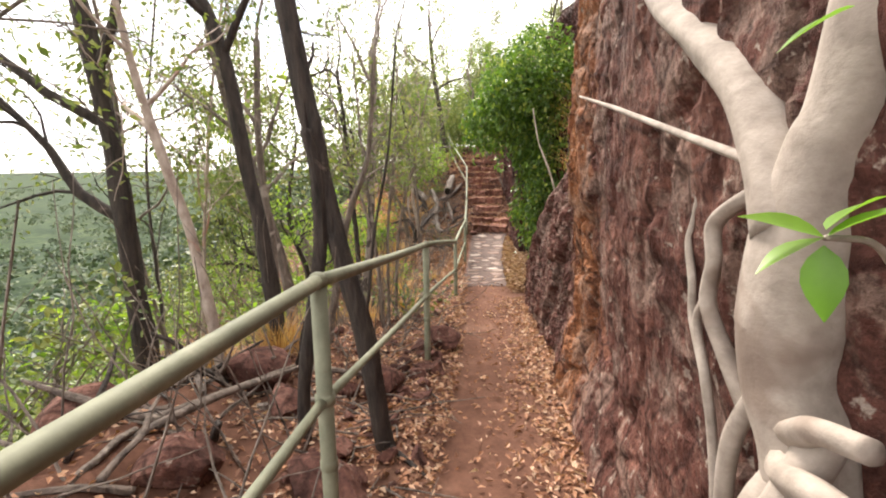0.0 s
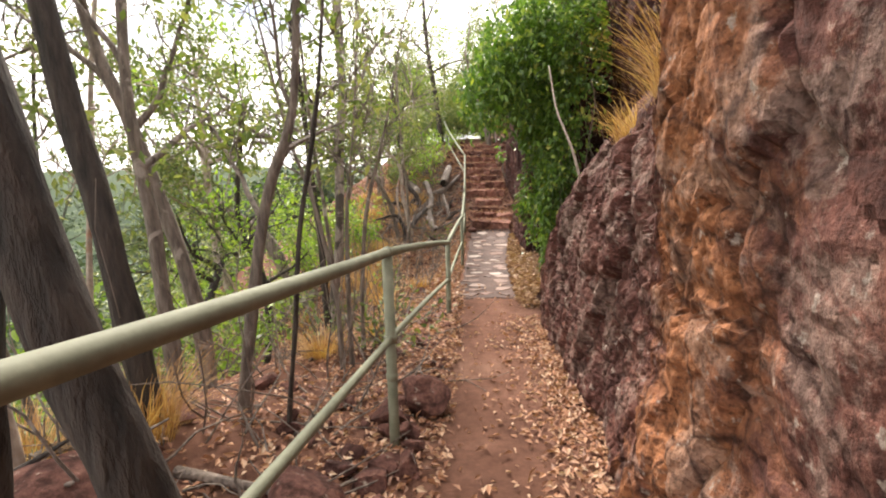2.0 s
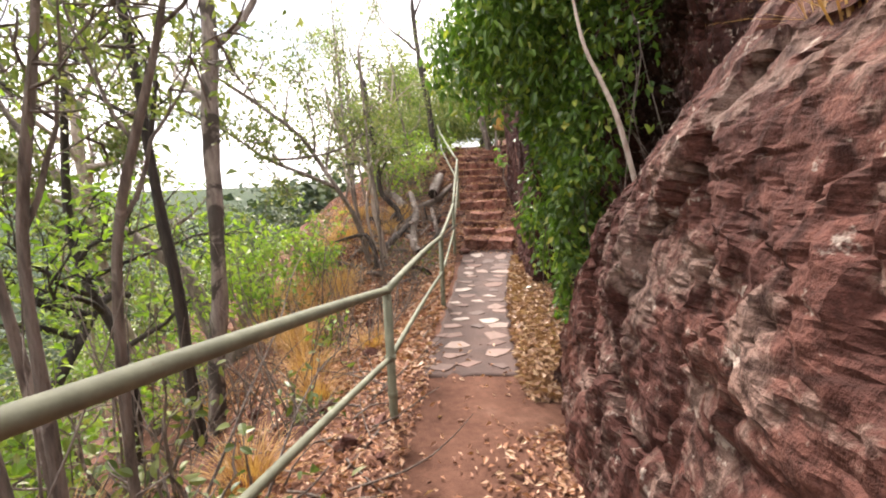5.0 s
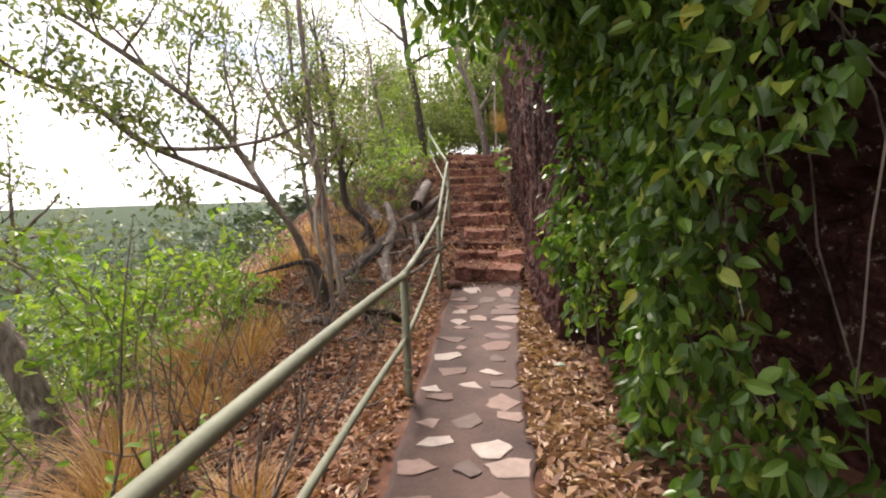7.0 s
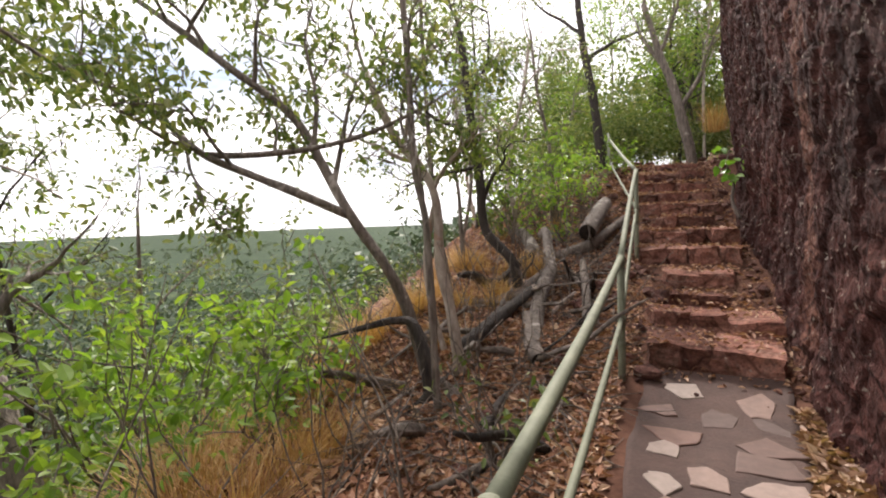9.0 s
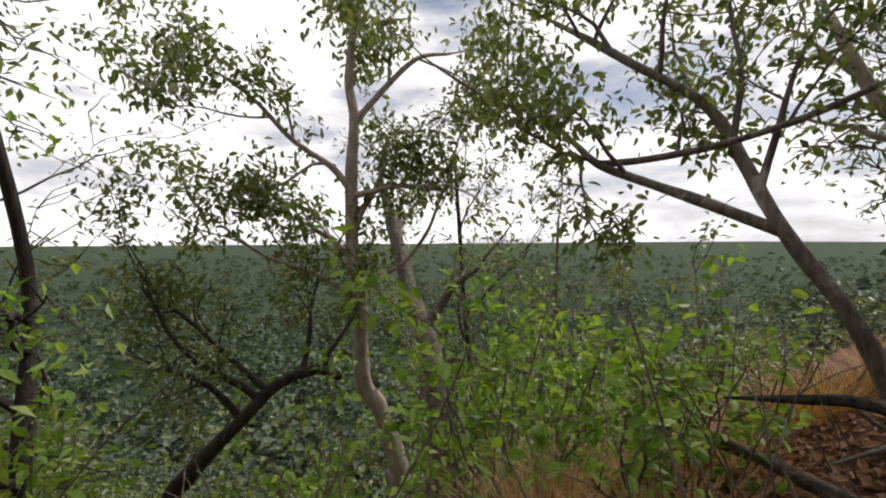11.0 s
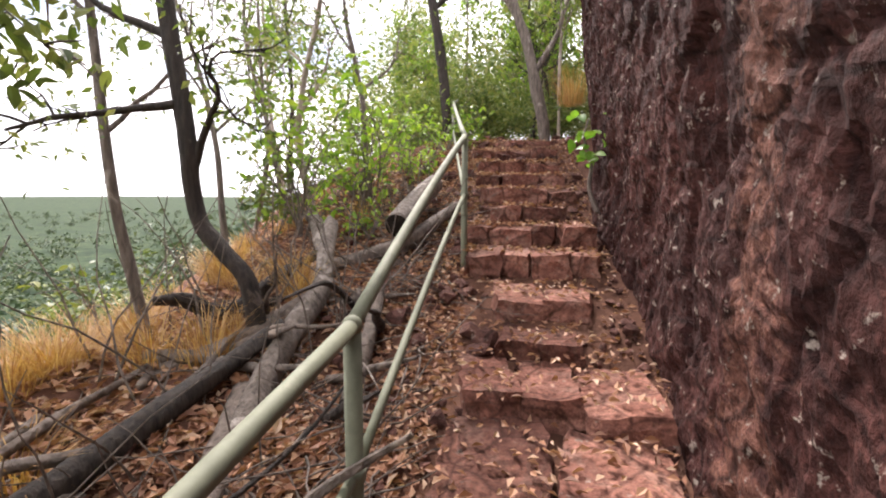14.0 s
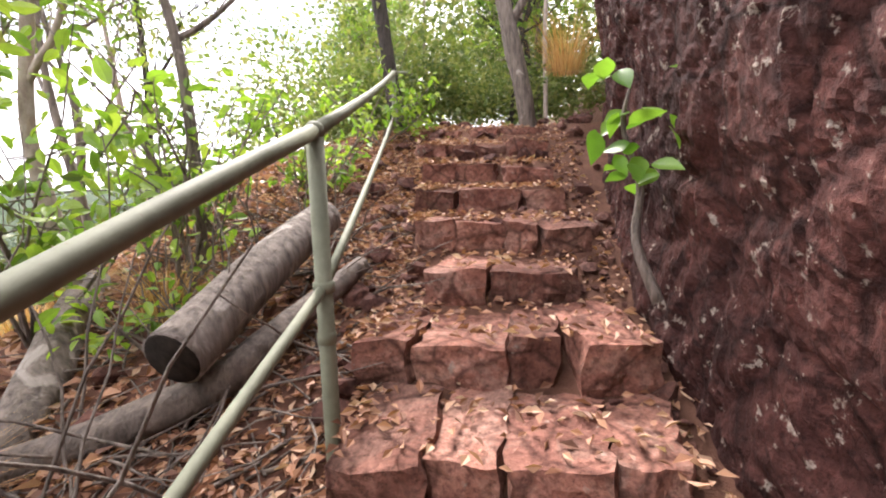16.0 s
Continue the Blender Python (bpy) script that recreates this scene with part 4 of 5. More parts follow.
tree("forked dark tree on the bank below the rail", [(-0.93, 5.15, -0.5), (-0.98, 5.15, 0.06), (-1.06, 5.15, 1.03), (-1.16, 5.15, 1.68), (-1.24, 5.15, 2.39), (-1.40, 5.15, 2.93), (-1.65, 5.15, 3.5)], 0.085, 0.045,
     [(0.70, (0.55, 0, 1), 1.9), (0.9, (-0.6, 0.4, 0.8), 1.4), (1.0, (-0.2, 0, 1), 1.5), (0.8, (-0.8, -0.5, 0.5), 1.2)], BARK_DARK, LEAF_GUM, 103)
tree("fire-blackened leaning tree with fissured bark beside the handrail", [(0.35, 3.62, -0.35), (0.29, 3.60, -0.01), (0.22, 3.60, 0.55), (0.12, 3.60, 0.98), (0.03, 3.60, 1.41), (-0.02, 3.60, 1.75), (-0.07, 3.60, 1.99), (-0.22, 3.6, 3.1)], 0.064, 0.048,
     [(0.9, (-0.5, 0.3, 1), 1.3), (1.0, (0.1, 0.1, 1), 1.4)], BARK_DARK, LEAF_GUM, 104, sides=16)
tree("blackened dead stem standing against a leaning tree", [(-0.17, 3.55, -0.3), (-0.15, 3.55, 0.27), (-0.07, 3.55, 0.72), (0.01, 3.55, 1.13), (-0.00, 3.55, 1.54), (-0.04, 3.55, 1.74)], 0.042, 0.036, [(1.0, (-0.1, 0, 1), 0.5)], BARK_DARK, None, 105, twigs=1, sides=14)
tree("thin grey tree with sparse dull leaves", [(-0.62, 5.5, -0.5), (-0.6, 5.5, -0.2), (-0.51, 5.5, 0.3), (-0.4, 5.5, 0.79), (-0.3, 5.5, 1.18), (-0.17, 5.5, 1.48), (-0.1, 5.5, 1.78), (-0.02, 5.5, 2.6)], 0.045, 0.02,
     [(0.5, (-0.8, 0.4, 0.8), 0.9), (0.65, (0.6, 0.5, 0.8), 0.9), (0.8, (-0.6, 0.2, 0.9), 0.9), (1.0, (0.3, 0.2, 1), 1.0)], BARK_GREY, LEAF_GUM, 106)
tree("bare twisting liana hanging over the bank", [(-0.19, 5.2, -0.4), (-0.17, 5.2, -0.07), (-0.11, 5.2, 0.33), (-0.04, 5.2, 0.87), (0.03, 5.2, 1.23), (0.09, 5.2, 1.51), (0.14, 5.2, 1.81), (0.2, 5.3, 2.6)], 0.016, 0.01, [(1.0, (0.1, 0.4, 1), 0.6)], BARK_DARK, None, 107, twigs=2)
tree("grey leaning tree on the lower bank", [(-1.25, 6.2, -0.9), (-1.27, 6.2, 0.15), (-1.4, 6.2, 0.84), (-1.56, 6.2, 1.42), (-1.63, 6.2, 1.69), (-1.79, 6.2, 2.18), (-2.0, 6.3, 3.0)], 0.07, 0.035,
     [(0.6, (0.6, 0.6, 0.9), 1.2), (0.75, (-0.8, 0.2, 0.6), 1.3), (0.9, (0.4, -0.3, 0.9), 1.1), (1.0, (-0.2, 0.3, 1), 1.2)], BARK_GREY, LEAF_GUM, 108)
tree("slim dark tree on the lower bank", [(-1.25, 5.8, -0.8), (-1.25, 5.8, 0.16), (-1.25, 5.8, 0.81), (-1.29, 5.8, 1.3), (-1.3, 5.8, 1.92), (-1.28, 5.9, 2.8)], 0.06, 0.03,
     [(0.6, (0.5, 0.8, 0.7), 1.0), (0.8, (-0.6, 0.4, 0.8), 1.1), (1.0, (0.1, 0.2, 1), 1.1)], BARK_GREY, LEAF_GUM, 109)
for k_, (dx, dy, sx, sz) in enumerate(((0, 0, 0.14, 2.5), (-0.12, 0.1, -0.22, 2.9), (0.06, 0.22, 0.36, 2.4), (-0.05, -0.1, -0.5, 2.6))):
    bx, by = -0.17 + dx, 6.6 + dy
    tree("many-stemmed wiry bush with fine twigs", [(bx, by, float(land(bx, by)) - 0.1), (bx + sx * 0.05, by, 0.2), (bx + sx * 0.3, by, 0.95), (bx + sx * 0.75, by + 0.1, 1.6), (bx + sx * 1.2, by + 0.2, sz)], 0.024, 0.009,
         [(0.5, (sx, 0.5, 0.8), 0.8), (0.62, (-0.8, 0.3, 0.6), 0.8), (0.75, (0.7, -0.2, 0.8), 0.8), (0.9, (-0.5, 0.2, 0.9), 0.8), (1.0, (0.1, 0.3, 1), 0.8)], BARK_GREY, LEAF_GUM, 110 + k_, 0.05, 9, 0.2, 5, "wiry bushes beside the path")
tree("pale tree with peeling grey bark beside the rail", [(-1.02, 8.78, -1.7), (-1.02, 8.78, -1.11), (-0.86, 8.78, 0.05), (-0.79, 8.78, 0.81), (-0.77, 8.78, 1.27), (-0.74, 8.78, 1.67), (-0.68, 8.78, 2.15), (-0.68, 8.78, 3.35)], 0.07, 0.055,
     [(0.72, (-0.9, 0.5, 0.7), 1.2), (0.85, (0.5, 0.8, 0.8), 1.3), (0.95, (-0.5, -0.2, 0.9), 1.2), (1.0, (0.2, 0.4, 1), 1.3)], BARK_MOTTLED, LEAF_GUM, 120)
tree("dark thin leaning tree with a forked crown", [(-0.92, 8.5, -1.6), (-0.97, 8.50, -0.78), (-0.99, 8.50, 0.29), (-1.04, 8.50, 0.91), (-1.07, 8.50, 1.48), (-1.08, 8.50, 1.81), (-1.18, 8.5, 3.0)], 0.055, 0.025,
     [(0.62, (0.35, 0.1, 1), 1.0), (0.7, (-0.9, 0.2, 0.5), 0.9), (0.9, (-0.6, 0.3, 0.9), 1.0), (1.0, (0.1, 0.2, 1), 1.0)], BARK_DARK, LEAF_GUM, 121)
spread_tree = tree("spreading grey tree with long crooked limbs over the valley", [(-0.78, 13.95, -0.75), (-0.88, 13.78, 0.05), (-1.0, 13.62, 0.5), (-1.2, 13.43, 0.93), (-1.47, 13.42, 1.4), (-1.74, 13.38, 1.83), (-2.15, 13.08, 2.24), (-2.7, 13.05, 2.65), (-3.3, 13.1, 3.05)], 0.056, 0.025,
                   [(0.45, (0.3, 0.5, 1), 1.3), (0.55, (0.4, 0.3, 1), 1.3), (0.62, (-0.6, -0.3, 1), 1.2), (0.7, (0.5, -0.2, 1), 1.0), (0.8, (-0.4, -0.4, 0.8), 1.0), (0.85, (0.6, -0.2, 0.9), 0.9), (0.9, (0.3, -0.6, 0.6), 0.8), (1.0, (0, -0.8, 0.6), 0.8)], BARK_GREY, LEAF_GUM, 122, 0.08, 15, 0.2, 6, fine=True,
                   arms=[([(-1.2, 13.43, 0.93), (-1.48, 13.22, 1.10), (-1.8, 13.02, 1.27), (-2.14, 12.83, 1.46), (-2.5, 12.8, 1.72), (-2.87, 12.75, 1.99), (-3.1, 12.3, 2.2), (-3.23, 11.85, 2.5)], 0.042, 0.012,
                          [(0.35, (-0.2, -0.5, 0.8), 0.7), (0.45, (0, -0.9, 0.1), 0.9), (0.5, (0.4, -0.3, -0.6), 0.8), (0.6, (-0.3, -0.6, 0.7), 0.8), (0.8, (0.2, -0.6, 0.6), 0.7), (1.0, (0, -0.8, 0.4), 0.8)]),
                         ([(-2.14, 12.83, 1.46), (-1.85, 13.02, 1.45), (-1.5, 13.3, 1.5), (-1.15, 13.6, 1.62), (-0.85, 14.0, 1.86), (-0.7, 14.4, 2.1)], 0.028, 0.014,
                          [(0.3, (0.3, 0.2, 0.8), 0.6), (0.55, (0.2, 0.6, 0.6), 0.6), (0.8, (0.4, 0.2, -0.3), 0.6), (1.0, (0.3, 0.6, 0.6), 0.6)])])
tree("smooth pale gum tree growing from the steep slope", [(-3.85, 12.0, -3.2), (-3.9, 11.65, -1.71), (-3.9, 11.43, -0.9), (-3.9, 11.24, -0.53), (-3.9, 11.21, 0.21), (-3.9, 11.15, 0.83), (-3.9, 11.13, 1.44), (-3.9, 11.17, 2.13), (-3.9, 11.12, 2.54), (-3.9, 11.18, 3.2)], 0.115, 0.035,
     [(0.6, (0.1, 0.5, 1), 1.0), (0.66, (0.3, 0.8, 0.1), 1.0), (0.88, (-0.3, -0.4, 0.8), 0.8), (0.95, (0.3, 0.5, 0.8), 0.9), (1.0, (0, 0.1, 1), 1.0), (0.55, (-0.4, -0.5, 0.3), 0.9)], BARK_PALE, LEAF_GUM, 124, 0.085, 20, 0.2, 6, fine=True,
     arms=[([(-3.9, 11.13, 1.42), (-3.9, 10.93, 1.65), (-3.9, 10.58, 1.89), (-3.9, 10.22, 2.27), (-3.9, 9.9, 2.5)], 0.04, 0.012, [(0.3, (0.1, -0.8, -0.2), 0.9), (0.5, (-0.2, -0.3, 0.9), 0.8), (0.65, (0.1, -0.9, -0.3), 1.0), (0.8, (0, -0.6, 0.8), 0.8), (1.0, (0, -0.9, 0.3), 0.8)]),
           ([(-3.9, 11.17, 2.10), (-3.9, 11.48, 2.47), (-3.9, 11.83, 2.81), (-3.9, 12.2, 2.9)], 0.04, 0.015, [(0.4, (0.2, 0.2, 1), 0.8), (0.7, (0, 0.8, -0.3), 0.9), (1.0, (0, 0.8, 0.3), 0.9)]),
           ([(-3.9, 11.2, 0.5), (-3.9, 11.6, 0.62), (-3.9, 11.9, 0.95), (-3.9, 12.05, 1.3), (-3.85, 12.2, 1.7)], 0.025, 0.01, [(0.7, (0, 0.5, 0.6), 0.7), (0.85, (0.1, -0.3, 0.8), 0.6), (1.0, (0, 0.4, 0.9), 0.7)]),
           ([(-3.9, 11.18, 0.3), (-4.0, 10.8, 0.55), (-4.0, 10.3, 0.75), (-4.0, 9.9, 1.05)], 0.03, 0.012, [(0.5, (0, -0.5, 0.8), 0.9), (0.8, (0, -0.8, 0.3), 0.9), (1.0, (-0.1, -0.7, 0.5), 0.9)])])
tree("low dark crooked tree on the slope below", [(-3.3, 9.3, -2.9), (-3.4, 9.55, -1.4), (-3.4, 9.75, -1.06), (-3.4, 10.16, -0.65), (-3.4, 10.41, -0.39), (-3.4, 10.76, -0.26), (-3.4, 11.0, -0.34)], 0.085, 0.035,
     [(0.5, (-0.2, -0.5, 1), 1.5), (0.65, (-0.5, -0.9, 0.6), 1.6), (0.8, (0, 0.1, 1), 1.3), (0.9, (-0.4, 0.3, 0.8), 1.2), (0.6, (0, -0.7, 0.8), 1.4)], BARK_DARK, LEAF_WOOD, 125, 0.085, 24, 0.22, 6)
tree("dark curved tree rooted at the edge of the slope", [(-0.42, 15.75, -0.1), (-0.5, 15.75, 0.31), (-0.65, 15.75, 0.50), (-0.83, 15.75, 0.70), (-0.89, 15.75, 0.96), (-0.89, 15.75, 1.25), (-0.93, 15.75, 1.66), (-1.0, 15.75, 2.15), (-1.1, 15.75, 3.2)], 0.07, 0.045,
     [(0.55, (0.5, 0.2, 1), 0.9), (0.72, (-0.9, -0.4, -0.1), 1.0), (0.85, (-0.8, 0, 0.7), 1.2), (0.92, (0.6, 0.5, 0.9), 1.2), (1.0, (-0.2, 0.2, 1), 1.3)], BARK_DARK, LEAF_GUM, 126, 0.07, 12, 0.2, 5, sides=14)
tree("thin straight grey tree standing just below the rail", [(-0.44, 13.4, -0.7), (-0.46, 13.4, -0.29), (-0.47, 13.4, 0.29), (-0.49, 13.4, 0.86), (-0.57, 13.4, 1.28), (-0.59, 13.4, 1.95), (-0.64, 13.4, 3.2)], 0.034, 0.024,
     [(0.55, (0.2, 0.5, 0.9), 0.7), (0.7, (-0.4, 0.3, 0.9), 0.8), (0.85, (0.3, -0.3, 0.9), 0.8), (1.0, (-0.1, 0.2, 1), 0.9)], BARK_GREY, LEAF_GUM, 127, 0.07, 10, 0.2, 5, sides=12)
tree("pale twin-stemmed tree leaning over the slope", [(-0.5, 14.0, -0.5), (-0.59, 14.0, 0.11), (-0.67, 14.0, 0.5), (-0.68, 14.0, 1.03), (-0.83, 14.0, 1.37), (-1.09, 14.0, 1.67), (-1.35, 13.95, 2.3)], 0.055, 0.03,
     [(0.55, (0.4, 0.2, 0.9), 0.8), (0.7, (-0.9, 0.1, 0.2), 1.0), (0.8, (0.3, 0.3, 1), 0.9), (0.9, (-0.7, -0.2, 0.6), 0.9), (1.0, (-0.4, 0, 1), 0.9)], BARK_PALE, LEAF_GUM, 128, 0.075, 10, 0.2, 5, sides=12,
     arms=[([(-0.66, 14.0, -0.3), (-0.78, 14.0, 0.15), (-0.8, 14.0, 0.6), (-0.70, 14.0, 1.0)], 0.03, 0.03, [])])
for k_, (pts, r_, bk) in enumerate((
        ([(-0.52, 18.5, 0.5), (-0.56, 18.5, 0.9), (-0.56, 18.5, 1.89), (-0.67, 18.5, 2.56), (-0.78, 18.5, 3.09), (-0.9, 18.6, 4.2)], 0.05, BARK_GREY),
        ([(-1.9, 17.6, -0.5), (-1.94, 17.6, 0.57), (-1.97, 17.6, 1.34), (-2.05, 17.6, 1.87), (-2.16, 17.6, 2.34), (-2.5, 17.7, 3.2)], 0.045, BARK_GREY),
        ([(-1.05, 18.0, 0.3), (-1.07, 18.0, 0.78), (-1.2, 18.0, 1.54), (-1.1, 18.0, 2.26), (-0.92, 18.0, 2.9), (-0.8, 18.1, 3.8)], 0.055, BARK_PALE),
        ([(-1.36, 15.8, -0.5), (-1.39, 15.8, -0.04), (-1.55, 15.8, 0.87), (-1.62, 15.8, 2.01), (-1.65, 15.8, 2.97), (-1.69, 15.8, 4.4)], 0.05, BARK_GREY),
        ([(-2.0, 19.2, -0.3), (-2.1, 19.2, 1.0), (-2.3, 19.2, 2.2), (-2.4, 19.3, 3.6)], 0.05, BARK_GREY))):
    tree("slender woodland tree with thin leafy twigs", pts, r_, r_ * 0.4, [(0.5, (0.7, 0.4, 0.8), 1.1), (0.65, (-0.8, 0.1, 0.8), 1.2), (0.8, (0.2, -0.6, 0.8), 1.1), (0.9, (-0.5, 0.6, 0.8), 1.1), (1.0, (0, 0, 1), 1.3)], bk, LEAF_GUM, 140 + k_, 0.075, 12, 0.2, 5, "slender hillside trees")
tree("tall straight dark tree at the top of the steps", [(-0.15, 23.0, 1.6), (-0.19, 23.0, 2.65), (-0.33, 23.0, 3.76), (-0.5, 23.0, 4.85), (-0.65, 23.0, 6.0), (-0.8, 23.2, 8.0)], 0.14, 0.07, [(0.6, (0.8, 0.2, 0.8), 2.0), (0.75, (-0.8, 0.3, 0.8), 2.2), (0.9, (0.5, 0.5, 0.9), 2.0), (1.0, (0, 0, 1), 2.0)], BARK_DARK, LEAF_GUM, 150, 0.1, 18, 0.3, 6)
tree("grey-brown tree growing among rocks above the steps", [(1.82, 21.4, 1.4), (1.8, 21.4, 1.97), (1.69, 21.4, 2.61), (1.44, 21.4, 3.6), (1.25, 21.4, 4.13), (0.9, 21.5, 5.4)], 0.13, 0.06, [(0.5, (0.8, 0.2, 0.9), 1.8), (0.7, (-0.8, 0.3, 0.8), 1.8), (0.85, (0.5, -0.4, 0.9), 1.6), (1.0, (0, 0, 1), 1.8)], BARK_GREY, LEAF_GUM, 151, 0.1, 18, 0.3, 6)

# ---- further slender trees, scattered ----
tree("leaning grey tree trunk on the bank, sparsely leaved", [(-2.55, 11.78, float(land(-2.55, 11.78)) - 0.15), (-2.64, 11.78, -1.5), (-3.02, 11.78, -0.43), (-3.2, 11.78, -0.12), (-3.55, 11.75, 0.17), (-4.1, 11.7, 0.6), (-4.9, 11.6, 1.5)], 0.15, 0.06,
     [(0.6, (-0.4, 0.5, 0.9), 0.9), (0.9, (-0.6, 0.2, 0.8), 1.1), (1.0, (-0.5, -0.4, 0.8), 1.0)], BARK_GREY, LEAF_GUM, 281, 0.085, 8, 0.24, 5, "", sides=12)

rt = np.random.default_rng(77)
SPOTS = [(rt.uniform(-5.5, -1.8), rt.uniform(2.0, 9.5)) for _ in range(10)] + [(rt.uniform(-6, -4.2), rt.uniform(12.0, 15)) for _ in range(3)] + [(rt.uniform(-3.0, -1.6), rt.uniform(19.5, 23)) for _ in range(3)] + [(rt.uniform(-3.0, 3.2), rt.uniform(22.5, 36)) for _ in range(24)] + \
        [(rt.uniform(2.9, 6.0), rt.uniform(14, 24)) for _ in range(8)] + [(rt.uniform(2.8, 5.0), rt.uniform(3, 9)) for _ in range(4)]
for k_, (x, y) in enumerate(SPOTS):
    x, y = float(x), float(y)
    if x > 0 and y > 22 and abs(x - 1.0) < 0.6:
        x += 1.5
    z = float(land(x, y)) - 0.15
    if x > 2.7 and y < 24:
        z = 3.6
    h = float(rt.uniform(3.2, 6.0)) + (1.5 if x < -2.5 and y < 12 else 0)
    lx, ly = rt.normal(0, 0.35, 2)
    w1, w2 = rt.normal(0, 0.13, 2)
    r_ = float(rt.uniform(0.03, 0.075))
    pts = [(x, y, z), (x + lx * 0.3 + w1, y + ly * 0.3, z + h * 0.35), (x + lx * 0.6 + w2, y + ly * 0.6, z + h * 0.65), (x + lx, y + ly, z + h)]
    limbs = [(float(rt.uniform(0.35, 1.0)), tuple(np.append(rt.normal(0, 0.8, 2), 0.75)), float(rt.uniform(0.22, 0.36)) * h * 0.9) for _ in range(6)] + [(1.0, (0, 0, 1), 0.2 * h)]
    tree(["slender bush tree with grey bark and olive leaves", "thin dark bush tree with sparse olive leaves", "pale thin bush tree with light green leaves"][k_ % 3], pts, r_, r_ * 0.4, limbs, [BARK_GREY, BARK_DARK, BARK_PALE][k_ % 3],
         [LEAF_GUM, LEAF_GUM, LEAF_WOOD, LEAF_BRIGHT][k_ % 4], 300 + k_, 0.085 if y < 22 else 0.12, 11 if y < 22 else 15, 0.24, 5, "scattered bush trees", sides=7)
# ---- creeper hanging over the recess ----
creeper = thing("creeper", "dense glossy green creeper hanging over the rock recess", "creeper")
rc = np.random.default_rng(31)


def curtain(n):
    y = rc.uniform(9.4, 11.75, n)
    front_x = np.interp(y, [9.4, 9.9, 10.6, 11.3, 11.8], [2.50, 2.18, 1.98, 1.94, 2.35])
    z0 = np.interp(y, PATH_Y, PATH_Z)
    v = rc.uniform(0, 1, n) ** 0.9
    z = z0 + 0.02 + v * 3.9
    bulge = -0.14 * smooth(0.9, 2.6, z) + 0.12 * np.sin(y * 3.1) + 0.16 * fbm(y * 1.7, z * 1.5, 0.5, 3) + 0.10 * np.maximum(0.5 - (z - z0), 0)
    x = front_x + bulge + 0.55 * rc.uniform(0, 1, n) ** 2.2
    keep = fbm(y * 2.3, z * 2.3, x * 1.0, 2) > -0.22
    return np.stack([x, y, z], 1)[keep]


leafage = Soup()
leaves_into(leafage, curtain(11500), 0.092, rc, 0.75, 0.52, fine=True)
m_ = 4200   # leafy arm over the path
ay = rc.uniform(9.7, 11.6, m_)
ax = 1.95 - rc.uniform(0, 1, m_) ** 1.3 * np.interp(ay, [9.7, 10.5, 11.6], [0.5, 1.25, 0.8])
az = 1.95 + 0.25 * (1.9 - ax) + rc.normal(0, 0.22, m_) + rc.uniform(0, 1.4, m_) * (ax - 0.5) / 1.4
leaves_into(leafage, np.stack([ax, ay, az], 1), 0.11, rc, 0.7, 0.40, fine=True)
m_ = 6000   # crown above
th_, el_ = rc.uniform(0, 2 * math.pi, m_), np.arccos(rc.uniform(-0.6, 1, m_))
rr_ = 1 + 0.25 * fbm(np.cos(th_) * 2, np.sin(th_) * 2, el_ * 2, 3) - 0.35 * rc.uniform(0, 1, m_) ** 2
leaves_into(leafage, np.stack([2.25 + 0.95 * rr_ * np.sin(el_) * np.cos(th_), 10.9 + 1.7 * rr_ * np.sin(el_) * np.sin(th_), 3.0 + 1.1 * rr_ * np.cos(el_)], 1), 0.10, rc, 0.5, 0.5)
put("foliage", leafage.mesh("foliage", LEAF_VINE, False), creeper)
for i in range(26):
    y = rc.uniform(9.5, 11.5)
    x = float(np.interp(y, [9.4, 9.9, 10.6, 11.3, 11.8], [2.50, 2.18, 1.98, 1.94, 2.35])) + 0.26
    z0 = float(np.interp(y, PATH_Y, PATH_Z))
    pts, _ = wander((x, y, z0 + rc.uniform(2.0, 3.4)), (0.05, rc.normal(0, 0.2), -1), rc.uniform(1.6, 3.0), rc, 9, 0.28)
    pts[:, 0] = np.maximum(pts[:, 0], x - 0.10)
    pts[:, 1] = np.clip(pts[:, 1], 9.4, 11.7)
    s = Soup()
    s.tube(pts, np.linspace(0.006, 0.003, len(pts)), 6, 0.1, False)
    put("stem", s.mesh("stem", BARK_GREY), creeper)
limb_part("stem", [(2.25, 8.25, 0.85), (2.12, 8.3, 1.35), (2.02, 8.4, 1.65), (1.94, 8.5, 1.9), (1.87, 8.65, 2.4)], [0.018, 0.016, 0.014, 0.012, 0.008], BARK_PALE, creeper, 9, 0.1, "pale bare leaning stem")
creeper_leaf = broad_leaf(0.12, 0.062, LEAF_BIG)
cl_ = curtain(480)
for i, p in enumerate(cl_[:270]):
    lf = put("leaf", creeper_leaf, creeper)
    s_ = float(rc.uniform(0.45, 0.85))
    lf.matrix_basis = pose(float(p[0]) - 0.08, float(p[1]), float(p[2]), float(rc.normal(0, 25)), float(rc.normal(45, 25)), float(rc.uniform(120, 270))) @ Matrix.Scale(s_, 4)

